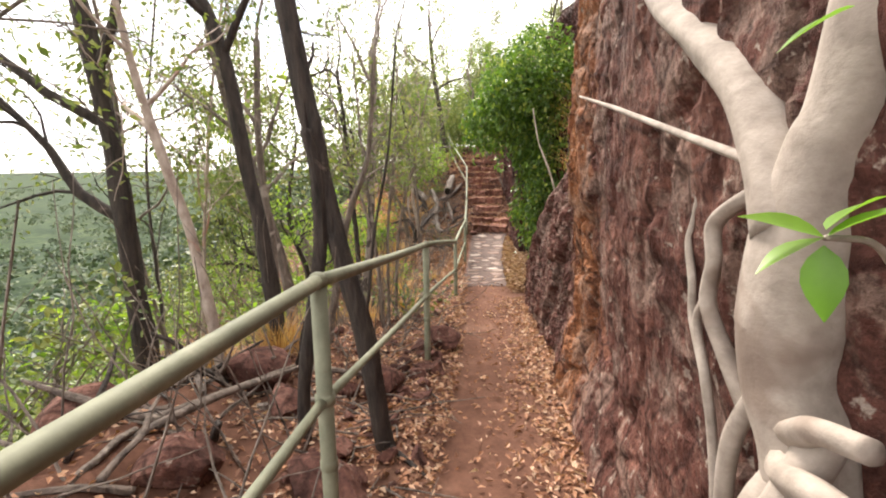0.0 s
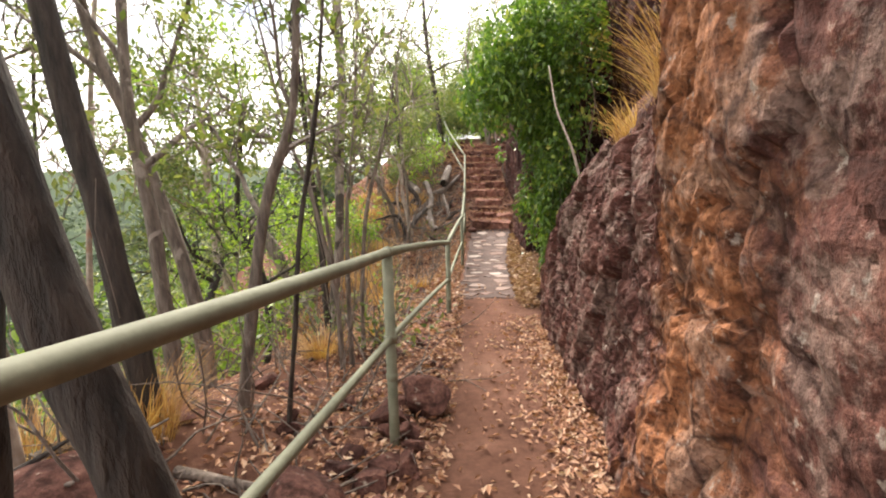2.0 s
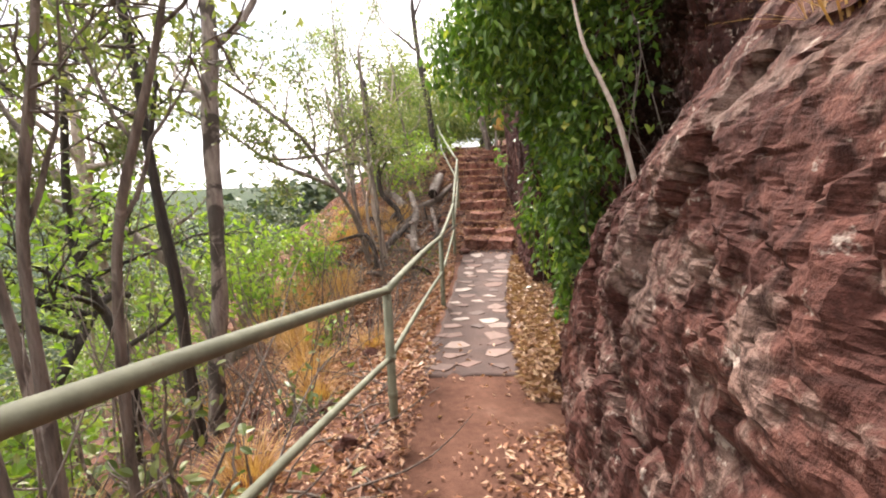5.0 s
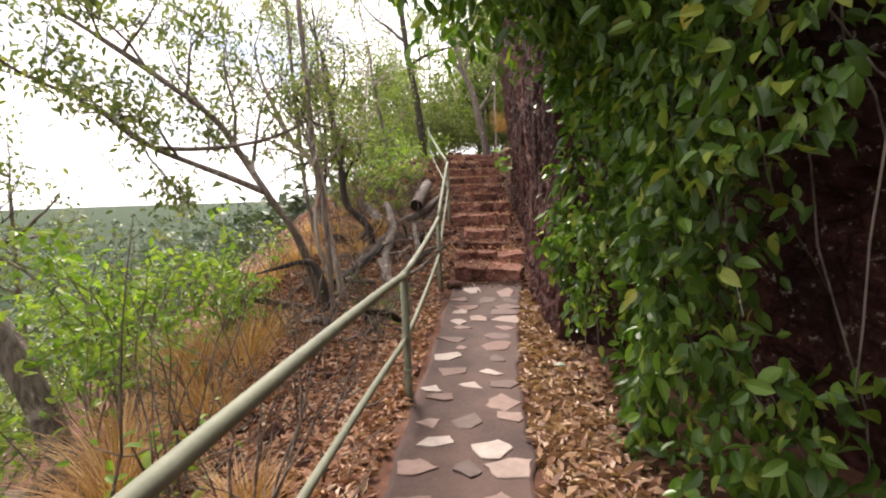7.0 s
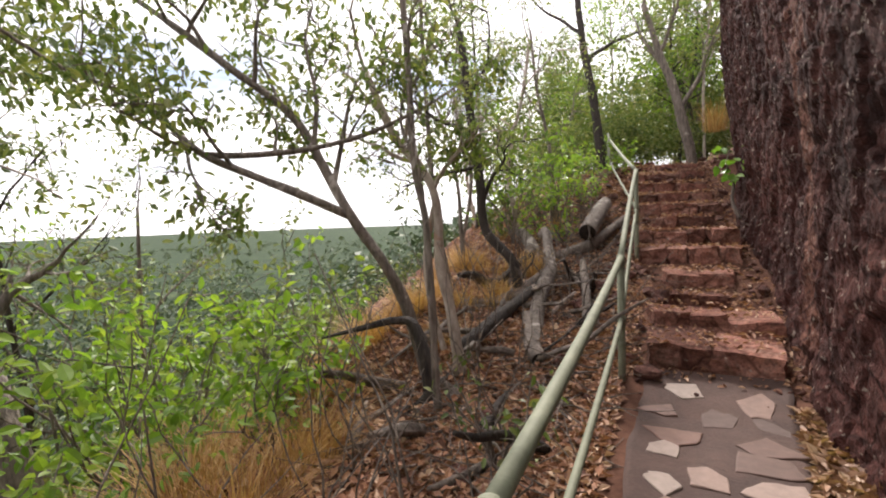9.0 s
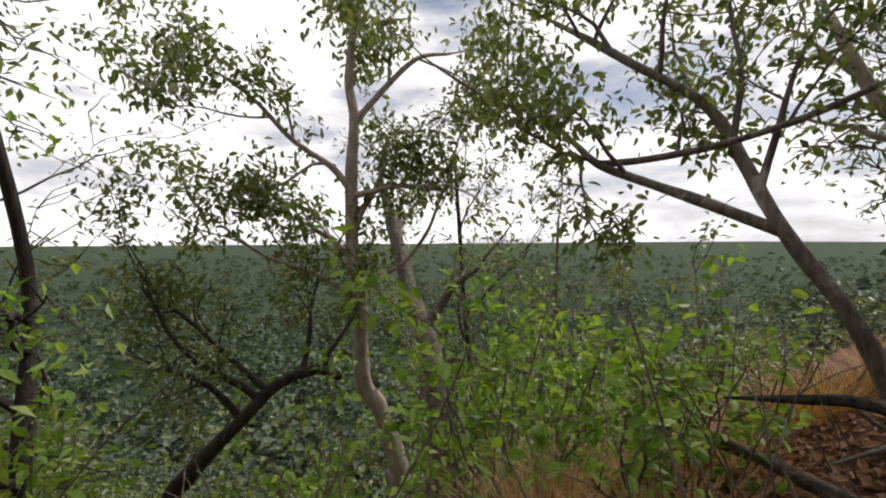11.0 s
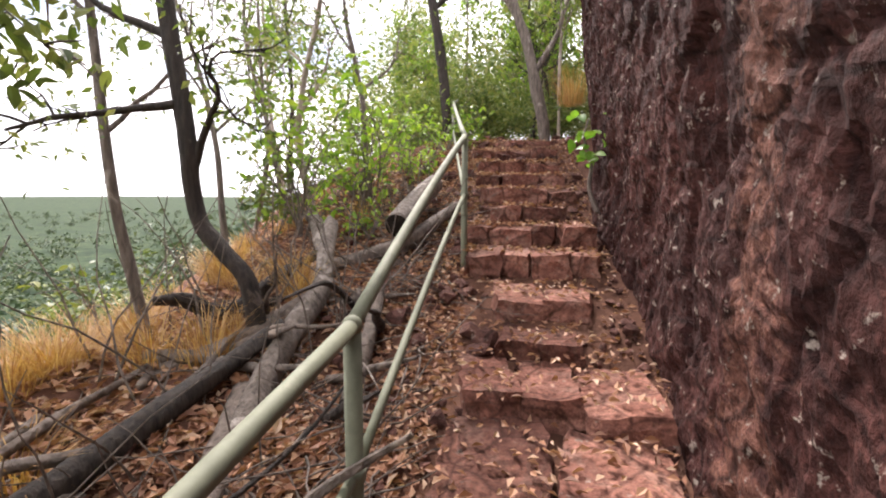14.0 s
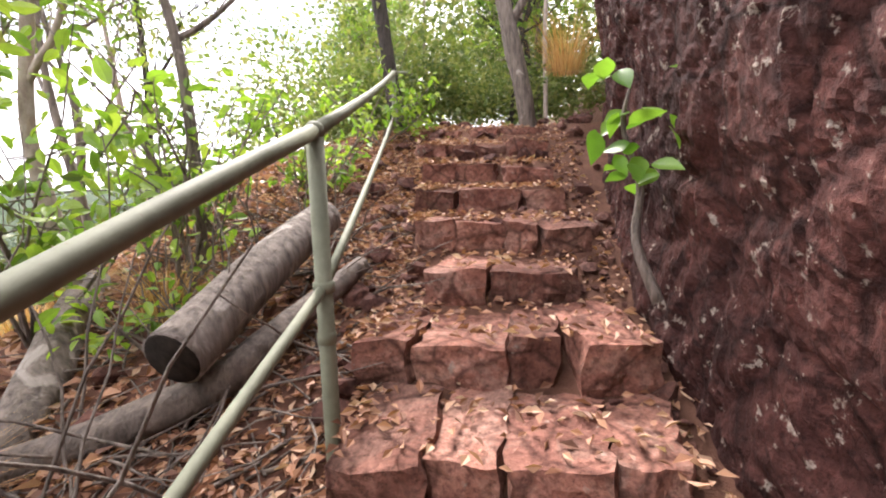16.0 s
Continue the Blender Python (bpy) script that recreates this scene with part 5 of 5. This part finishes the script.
# ---- fallen timber beside the steps ----
def log(nm, label, pts, radii, ends=True, bark=None, rough=0.18):
    root = thing(nm, label, "log")
    limb_part("bark", pts, radii, bark or WOOD_DEAD, root, 18, rough)
    if ends:
        p = spline(pts, 8)
        d = (p[0] - p[1]) / np.linalg.norm(p[0] - p[1])
        s = Soup()
        s.tube([p[0] + d * 0.001, p[0] + d * 0.006], [radii[0] * 0.96, radii[0] * 0.93], 18, 0.05)
        put("cut_end", s.mesh("cut_end", LOG_END), root, "dark sawn end of the log")
    return root


log("log", "pale grey sawn log lying beside the stone steps", [(0.205, 17.16, 0.625), (0.25, 17.6, 0.79), (0.29, 18.1, 0.95), (0.33, 18.5, 1.06)], [0.128, 0.125, 0.12, 0.11], bark=BARK_GREY, rough=0.06)
log("log", "long weathered brown log lying below the handrail", [(-0.75, 16.95, 0.12), (-0.4, 17.02, 0.22), (-0.04, 17.14, 0.34), (0.26, 17.32, 0.46), (0.47, 17.65, 0.62), (0.66, 18.2, 0.80)], [0.085, 0.085, 0.08, 0.08, 0.07, 0.05])
log("log", "mossy narrow log standing against the bank", [(0.45, 15.15, -0.22), (0.36, 15.8, -0.04), (0.27, 16.3, 0.14), (0.22, 16.56, 0.28)], [0.05, 0.05, 0.048, 0.04])
log("log", "thick dark log lying across the slope", [(-1.15, 15.25, -0.34), (-0.85, 15.42, -0.22), (-0.51, 15.62, -0.08), (-0.30, 15.95, 0.06), (-0.2, 16.4, 0.2)], [0.07, 0.07, 0.065, 0.06, 0.05])
log("dead_branch", "twisted charred branch with a broken tip", [(-1.22, 15.72, 0.16), (-1.08, 15.85, 0.14), (-0.92, 15.98, 0.02), (-0.76, 16.1, 0.06), (-0.62, 16.35, 0.24), (-0.5, 16.85, 0.36)], [0.035, 0.055, 0.06, 0.06, 0.055, 0.04], bark=BARK_DARK, rough=0.35)
log("log", "long dark fallen log on the littered bank", [(-0.62, 14.2, -0.36), (-0.52, 14.45, -0.28), (-0.43, 14.8, -0.19), (-0.30, 15.3, -0.06), (-0.2, 15.65, 0.05)], [0.075, 0.075, 0.07, 0.06, 0.05], bark=BARK_DARK)
log("log", "weathered grey log lying down the bank, bent at its top", [(-0.42, 16.95, 0.60), (-0.32, 16.8, 0.66), (-0.2, 16.4, 0.45), (-0.11, 16.05, 0.2), (-0.12, 15.5, -0.06), (-0.04, 14.9, -0.3), (0.05, 14.4, -0.45)], [0.05, 0.065, 0.07, 0.075, 0.075, 0.075, 0.06], False, BARK_GREY, 0.3)
log("log", "rough grey log lying on the bank", [(0.14, 14.3, -0.42), (0.08, 14.4, -0.40), (-0.07, 14.8, -0.32), (-0.20, 15.2, -0.2)], [0.075, 0.08, 0.07, 0.055])
log("stump", "broken dark arched stump on the slope", [(-0.55, 13.5, -0.7), (-0.6, 13.52, -0.25), (-0.72, 13.56, 0.02), (-0.88, 13.5, 0.06), (-1.1, 13.3, 0.02), (-1.3, 13.1, -0.02)], [0.05, 0.045, 0.042, 0.034, 0.024, 0.008], False, BARK_DARK, 0.35)
log("dead_branch", "bleached bare stick on the leaf litter", [(0.05, 15.3, -0.2), (0.14, 15.46, -0.1), (0.26, 15.62, 0.0)], [0.022, 0.022, 0.014], False, BARK_PALE)
log("dead_branch", "grey broken log end on the slope", [(-2.0, 16.0, -0.6), (-1.65, 15.93, -0.42), (-1.35, 15.9, -0.3)], [0.06, 0.06, 0.05])
log("log", "dark weathered log lying on the lower bank", [(lx_, 11.6, max(lz_, float(land(lx_, 11.6)) + 0.09)) for lx_, lz_ in ((-4.3, -1.76), (-3.6, -1.78), (-2.9, -1.85), (-2.15, -2.0))], [0.10, 0.11, 0.12, 0.13], bark=WOOD_DEAD)
log("dead_branch", "bundle of grey dead branches on the bank", [(-1.1, 3.0, 0.12), (-0.7, 3.5, 0.22), (-0.35, 4.1, 0.16)], [0.028, 0.024, 0.012], False)
log("dead_branch", "bundle of grey dead branches on the bank", [(-1.3, 3.2, 0.10), (-0.85, 3.55, 0.16), (-0.45, 4.2, 0.12)], [0.022, 0.02, 0.01], False)
log("dead_branch", "thin dead root trailing over the path edge", [(0.32, 3.6, -0.1), (0.5, 3.45, -0.14), (0.66, 3.3, -0.17)], [0.02, 0.014, 0.006], False, BARK_DARK)

log("log", "grey split log with rough bark on the hillside", [(-0.50, 17.05, 0.20), (-0.66, 17.4, 0.42), (-0.9, 17.8, 0.58), (-1.2, 18.3, 0.66)], [0.10, 0.105, 0.10, 0.085], bark=BARK_GREY)
rd = np.random.default_rng(19)
for i in range(82):   # fallen wood below the steps and on the near bank
    x, y = (float(rd.uniform(-1.3, 0.45)), float(rd.uniform(12.7, 16.6))) if i < 38 else (float(rd.uniform(-1.6, -0.55)), float(rd.uniform(2.8, 5.0)))
    a_ = rd.uniform(0, 6.28)
    L_, r_ = float(rd.uniform(0.4, 1.3 if i < 38 else 0.75)), float(rd.uniform(0.012, 0.05 if i < 38 else 0.026))
    pts, _ = wander((x, y, float(land(x, y)) + r_ * 0.6), (math.cos(a_), math.sin(a_), rd.uniform(0.0, 0.5)), L_, rd, 4, 0.35)
    pts[:, 2] = np.maximum(pts[:, 2], land(pts[:, 0], pts[:, 1]) + r_ * 0.4)
    log("dead_branch", ["dark rotting branch among fallen timber", "weathered grey branch among fallen timber"][i % 2] if i < 38 else "dead grey branch on a heap of rocks", pts, [r_, r_ * 0.9, r_ * 0.8, r_ * 0.6, r_ * 0.3], False, [BARK_DARK, WOOD_DEAD, WOOD_DEAD, BARK_GREY][i % 4], 0.3)

# ---- loose rocks ----
rk = random.Random(91)
BIG_ROCKS = [stone_mesh("rock", (1, rk.uniform(0.7, 1.0), rk.uniform(0.6, 0.85)), 80 + i, LOOSE, 3) for i in range(4)]
ROCKS = [stone_mesh("rock", (1, rk.uniform(0.7, 1.0), rk.uniform(0.55, 0.85)), 60 + i, LOOSE) for i in range(9)]


def rock(x, y, size, label, sink=0.3, z=None):
    ob = tagged(new("rock", BIG_ROCKS[rk.randrange(4)] if size > 0.2 else ROCKS[rk.randrange(9)]), label, "rock", "loose rocks on the bank")
    zz = float(land(x, y)) if z is None else z
    ob.matrix_basis = pose(x, y, zz + size * 0.5 * (1 - 2 * sink), rk.uniform(-20, 20), rk.uniform(-20, 20), rk.uniform(0, 360)) @ Matrix.Scale(size, 4)


rock(0.56, 5.62, 0.24, "angular dark red boulder at the edge of the path", 0.2)
rock(0.36, 5.45, 0.2, "angular dark red boulder at the edge of the path", 0.2)
rock(0.06, 3.15, 0.34, "red boulder beneath the handrail", 0.3)
rock(-0.55, 3.05, 0.26, "dark red boulder half buried in leaf litter", 0.35)
rock(-0.85, 4.4, 0.34, "large reddish boulder under dead branches", 0.35)
rock(-0.45, 3.95, 0.26, "reddish boulder under dead branches", 0.3)
rock(-1.25, 3.3, 0.28, "reddish boulder under dead branches", 0.35)
for i in range(40):
    y = rk.uniform(2.7, 6.4)
    rock(float(np.interp(y, EDGE_Y, EDGE_X)) - 0.04 - abs(rk.gauss(0, 0.4)), y, rk.uniform(0.05, 0.15), "dark broken rock at the edge of the path")
rock(0.16, 4.6, 0.25, "dark angular rock among dry leaves", 0.3)
for i in range(60):
    y = rk.uniform(2.0, 14.0)
    ex = float(np.interp(y, EDGE_Y, EDGE_X))
    rock(ex - 0.12 - abs(rk.gauss(0, 0.75)), y, rk.uniform(0.04, 0.15), "small angular reddish rock among dry leaves")
for i in range(110):
    y = rk.uniform(14.2, 21.0)
    ex = float(np.interp(y, EDGE_Y, EDGE_X))
    x = ex + rk.uniform(-0.25, 0.28) if rk.random() < 0.6 else ex - abs(rk.gauss(0, 0.9))
    rock(x, y, rk.uniform(0.04, 0.15), "broken red stone beside the steps", 0.2)
for i in range(40):
    y = rk.uniform(18.8, 22.5)
    rock(rk.uniform(0.7, 2.5), y, rk.uniform(0.06, 0.17), "broken red stone on the upper slope", 0.25)
for i in range(30):
    y = rk.uniform(14.4, 19)
    rock(float(np.interp(y, FACE_Y, FACE_X)) - rk.uniform(0.0, 0.22), y, rk.uniform(0.04, 0.10), "broken red stone at the foot of the cliff", 0.2)

PEBBLES = [stone_mesh("pebble", (1, rk.uniform(0.7, 1.0), rk.uniform(0.5, 0.8)), 120 + i, LOOSE, 1) for i in range(6)]
PEBBLE_V = [np.array([tuple(v.co) for v in me.vertices]) for me in PEBBLES]
PEBBLE_F = [[tuple(p.vertices) for p in me.polygons] for me in PEBBLES]
rubble = Soup()
for i in range(1100):
    u = rk.random()
    if u < 0.55:      # on both sides of the steps
        y = rk.uniform(14.0, 21.5)
        x = float(np.interp(y, EDGE_Y, EDGE_X)) + rk.gauss(-0.05, 0.35) if rk.random() < 0.6 else float(np.interp(y, FACE_Y, FACE_X)) - abs(rk.gauss(0, 0.22))
    else:             # along the bank below the rail
        y = rk.uniform(2.4, 14.0)
        x = float(np.interp(y, EDGE_Y, EDGE_X)) - abs(rk.gauss(0, 0.55))
    size, k_ = rk.uniform(0.014, 0.055), rk.randrange(6)
    turn = np.array(pose(0, 0, 0, rk.uniform(-30, 30), rk.uniform(-30, 30), rk.uniform(0, 360)).to_3x3())
    rubble.add(PEBBLE_V[k_] @ turn.T * size + np.array([x, y, float(land(x, y)) + size * 0.25]), PEBBLE_F[k_])
tagged(new("rubble", rubble.mesh("rubble", LOOSE, False)), "small broken red stones scattered over the bank", "rubble", kind="stuff")

# ---- leaf litter and twigs ----
rl = np.random.default_rng(55)


def litter(name, label, n, place, material, size, kind="leaf litter"):
    p = place(n)
    z = land(p[:, 0], p[:, 1])
    for y0, zt, xa, xb, dep, _ in STEPS:
        on = (p[:, 1] > y0) & (p[:, 1] < y0 + dep) & (p[:, 0] > xa) & (p[:, 0] < xb)
        z = np.where(on, np.maximum(z, zt + 0.012), z)
    s = Soup()
    leaves_into(s, np.stack([p[:, 0], p[:, 1], z + rl.uniform(0.004, 0.03, len(p))], 1), size, rl, 0.0, 0.5, 0.35, 0.55)
    return tagged(new(name, s.mesh(name, material, False)), label, kind, kind="stuff")


def by_path(n):
    y = rl.uniform(0.2, 9.6, n)
    ex, fx = np.interp(y, EDGE_Y, EDGE_X), np.interp(y, FACE_Y, FACE_X)
    u = rl.uniform(0, 1, n)
    x = np.where(u < 0.32, fx - np.abs(rl.normal(0, 0.22, n)), np.where(u < 0.94, ex + 0.12 - np.abs(rl.normal(0, 0.9, n)), rl.uniform(ex, fx)))
    return np.stack([x, y], 1)


def by_creeper(n):
    y = 8.4 + 5.6 * rl.uniform(0, 1, n) ** 1.5
    pe = np.interp(y, [8.9, 11.2, 12.5, 14.3], [1.58, 1.66, 1.78, 2.0])
    return np.stack([pe + np.abs(rl.normal(0, 0.28, n)) * np.interp(y, [8.4, 12, 14], [1.2, 1.0, 0.5]), y], 1)


def by_bank(n):
    y = rl.uniform(9.0, 15.0, n)
    return np.stack([np.interp(y, EDGE_Y, EDGE_X) - 0.02 - np.abs(rl.normal(0, 1.0, n)), y], 1)


def by_steps(n):
    y = rl.uniform(14.2, 21.5, n)
    return np.stack([np.where(rl.uniform(0, 1, n) < 0.2, rl.uniform(0.7, 2.25, n), 0.95 - np.abs(rl.normal(0, 1.0, n))), y], 1)


litter("leaf_litter", "brown dry leaves drifted along the dirt path", 17000, by_path, LITTER, 0.05)
litter("leaf_litter", "golden dry leaves drifted under the creeper", 6500, by_creeper, LITTER_GOLD, 0.085)
litter("leaf_litter", "brown dry leaves covering the bank below the rail", 15000, by_bank, LITTER, 0.075)
def by_slope(n):
    y = rl.uniform(11.5, 21.0, n)
    return np.stack([np.interp(y, EDGE_Y, EDGE_X) - rl.uniform(0.9, 4.8, n), y], 1)


litter("leaf_litter", "grey-brown dry leaves lying over the hillside", 13000, by_slope, LITTER, 0.09)
litter("leaf_litter", "dry leaves caught on the stone steps", 13000, by_steps, LITTER, 0.06)

s = Soup()
for i in range(950):
    y = float(rl.uniform(1.5, 19)) if i < 520 else float(rl.uniform(12.5, 19.5))
    ex = float(np.interp(y, EDGE_Y, EDGE_X))
    x = ex - 0.1 - abs(float(rl.normal(0, 0.9)))
    z = float(land(x, y)) + 0.02
    a_ = rl.uniform(0, 6.28)
    pts, _ = wander((x, y, z), (math.cos(a_), math.sin(a_), 0.12), float(rl.uniform(0.2, 0.9)), rl, 5, 0.3)
    pts[:, 2] = np.maximum(pts[:, 2], land(pts[:, 0], pts[:, 1]) + 0.01)
    s.tube(pts, np.linspace(rl.uniform(0.004, 0.010), 0.002, len(pts)), 5, 0, False)
tagged(new("twigs", s.mesh("twigs", WOOD_DEAD)), "grey dead twigs strewn over the bank", "twigs", kind="stuff")
s = Soup()
for i in range(420):
    y = float(rl.uniform(2.0, 20))
    ex = float(np.interp(y, EDGE_Y, EDGE_X))
    x = ex - 0.5 - abs(float(rl.normal(0, 1.5)))
    z = float(land(x, y)) - 0.02
    pts, _ = wander((x, y, z), (rl.normal(0, 0.35), rl.normal(0, 0.35), 1), float(rl.uniform(0.4, 1.7)), rl, 6, 0.3)
    s.tube(pts, np.linspace(rl.uniform(0.005, 0.010), 0.002, len(pts)), 5, 0, False)
tagged(new("saplings", s.mesh("saplings", BARK_GREY)), "bare upright stems of dry undergrowth on the bank", "undergrowth", kind="stuff")

# ---- shrubs and grass ----
for k_, (x, y, h, w, lf, st, ln, sz) in enumerate((
        (-3.9, 13.6, 2.2, 1.6, LEAF_BRIGHT, 9, 80, 0.10), (-4.7, 12.4, 2.4, 1.7, LEAF_WOOD, 9, 80, 0.10), (-3.3, 14.8, 2.0, 1.4, LEAF_WOOD, 8, 70, 0.09), (-2.1, 12.0, 1.9, 1.3, LEAF_BRIGHT, 10, 90, 0.10), (-3.3, 11.0, 2.0, 1.2, LEAF_BRIGHT, 9, 90, 0.10), (-1.4, 12.6, 0.8, 0.7, LEAF_BRIGHT, 7, 36, 0.09), (-1.7, 13.3, 1.2, 0.9, LEAF_BRIGHT, 8, 60, 0.10), (-1.2, 11.4, 0.6, 0.5, LEAF_WOOD, 5, 18, 0.08), (-3.0, 12.9, 2.2, 1.4, LEAF_BRIGHT, 9, 90, 0.1),
        (-2.1, 10.4, 1.1, 0.9, LEAF_BRIGHT, 7, 40, 0.09), (-2.6, 9.2, 1.8, 1.4, LEAF_BRIGHT, 9, 80, 0.09), (-2.2, 8.0, 1.5, 1.2, LEAF_BRIGHT, 8, 70, 0.09), (-3.4, 7.2, 2.3, 1.8, LEAF_BRIGHT, 9, 90, 0.09), (-3.2, 5.9, 1.9, 1.5, LEAF_BRIGHT, 9, 90, 0.09),
        (-3.6, 4.2, 2.3, 1.8, LEAF_BRIGHT, 10, 90, 0.09), (-2.9, 3.0, 1.5, 1.5, LEAF_BRIGHT, 9, 80, 0.09), (-2.4, 4.1, 1.3, 1.1, LEAF_WOOD, 7, 60, 0.08), (-1.8, 6.9, 1.3, 1.0, LEAF_WOOD, 7, 50, 0.08),
        (-0.2, 17.6, 0.45, 0.5, LEAF_BRIGHT, 6, 26, 0.07), (-0.45, 18.2, 1.5, 0.8, LEAF_BRIGHT, 6, 50, 0.11), (-1.05, 17.7, 1.7, 0.9, LEAF_BRIGHT, 7, 60, 0.11), (-1.6, 18.6, 1.6, 1.2, LEAF_WOOD, 7, 60, 0.10), (-0.15, 19.6, 0.8, 0.8, LEAF_BRIGHT, 7, 50, 0.09), (-0.9, 19.2, 1.3, 1.0, LEAF_BRIGHT, 7, 50, 0.10), (0.1, 21.0, 1.0, 1.0, LEAF_BRIGHT, 8, 60, 0.09),
        (0.2, 12.9, 0.7, 0.5, LEAF_WOOD, 5, 18, 0.07), (-0.1, 8.3, 0.5, 0.5, LEAF_WOOD, 5, 20, 0.07), (0.1, 6.9, 0.6, 0.6, LEAF_WOOD, 6, 30, 0.06), (-0.5, 10.3, 0.5, 0.5, LEAF_BRIGHT, 5, 20, 0.08), (-0.6, 7.4, 0.8, 0.7, LEAF_WOOD, 6, 30, 0.07))):
    shrub("leafy bright green shrub on the slope" if lf is LEAF_BRIGHT else "olive-green scrub bush on the bank", x, y, h, w, 500 + k_, lf, st, ln, sz)
for k_, (x, y, h, w, z) in enumerate(((2.15, 5.5, 0.85, 0.7, 1.62), (2.35, 6.0, 0.8, 0.7, 1.50), (2.2, 6.5, 0.5, 0.5, 1.38), (2.6, 6.5, 0.7, 0.6, 1.45), (2.5, 5.3, 0.9, 0.7, 1.75), (2.2, 5.1, 0.8, 0.6, 1.85),
                                      (-1.0, 12.6, 0.5, 0.6, None), (-1.3, 11.9, 0.55, 0.7, None), (-0.9, 11.3, 0.5, 0.7, None), (-1.6, 13.3, 0.55, 0.6, None), (-0.45, 9.5, 0.45, 0.5, None), (-0.75, 10.2, 0.5, 0.6, None), (-1.15, 10.7, 0.55, 0.7, None), (-0.2, 9.0, 0.35, 0.4, None),
                                      (-0.9, 5.0, 0.5, 0.5, None), (-0.5, 6.8, 0.35, 0.45, None), (-1.6, 15.3, 0.5, 0.6, None), (-2.0, 15.9, 0.6, 0.7, None), (-1.8, 17.4, 0.5, 0.6, None), (-1.7, 14.4, 0.5, 0.6, None), (-0.1, 7.6, 0.35, 0.4, None),
                                      (2.55, 19.6, 0.8, 0.6, 3.6), (2.45, 18.6, 0.7, 0.5, 3.8), (2.3, 21.8, 0.9, 0.7, 2.6), (-1.5, 4.9, 0.45, 0.5, None), (-2.0, 12.6, 0.6, 0.7, None), (0.1, 10.0, 0.3, 0.4, None))):
    tuft(x, y, h, w, 700 + k_, 330, z=z)

for i in range(30):   # dry grass over the open slope
    y = float(rl.uniform(9.5, 19.5))
    x = float(np.interp(y, EDGE_Y, EDGE_X)) - float(rl.uniform(1.2, 3.6))
    tuft(x, y, float(rl.uniform(0.3, 0.6)), float(rl.uniform(0.35, 0.7)), 800 + i, 150)

for i in range(26):   # dry grass along the brow of the slope
    y = float(rl.uniform(13.6, 17.8))
    x = float(np.interp(y, EDGE_Y, EDGE_X)) - float(rl.uniform(2.2, 4.2))
    tuft(x, y, float(rl.uniform(0.25, 0.5)), float(rl.uniform(0.35, 0.6)), 900 + i, 170)
for k_, (x, y, h, w) in enumerate(((-2.2, 14.5, 0.7, 0.7), (-2.7, 15.4, 0.8, 0.8), (-3.0, 14.3, 0.9, 0.9), (-2.5, 16.6, 0.9, 0.9), (-3.3, 16.2, 1.2, 1.1))):
    shrub("olive-green scrub bush on the brow of the slope", x, y, h, w, 560 + k_, LEAF_WOOD, 6, 40, 0.08)

# ---- sprouts on the cliff ----
fern = thing("sapling", "bright green leafy sapling rooted in the cliff", "plant")
limb_part("stem", [(2.14, 17.62, 0.75), (2.06, 17.7, 1.0), (2.08, 17.75, 1.25), (2.0, 17.75, 1.5), (2.04, 17.8, 1.7)], [0.03, 0.022, 0.016, 0.01, 0.006], BARK_GREY, fern, 8)
sprout_leaf = broad_leaf(0.17, 0.10, LEAF_FIG)
for i in range(26):
    lf = put("leaf", sprout_leaf, fern)
    lf.matrix_basis = pose(2.02 + float(rl.normal(0, 0.09)), 17.72 + float(rl.normal(0, 0.08)), 1.25 + float(rl.uniform(0, 0.5)), float(rl.normal(0, 25)), float(rl.normal(15, 25)), float(rl.uniform(60, 330))) @ Matrix.Scale(float(rl.uniform(0.5, 1.0)), 4)
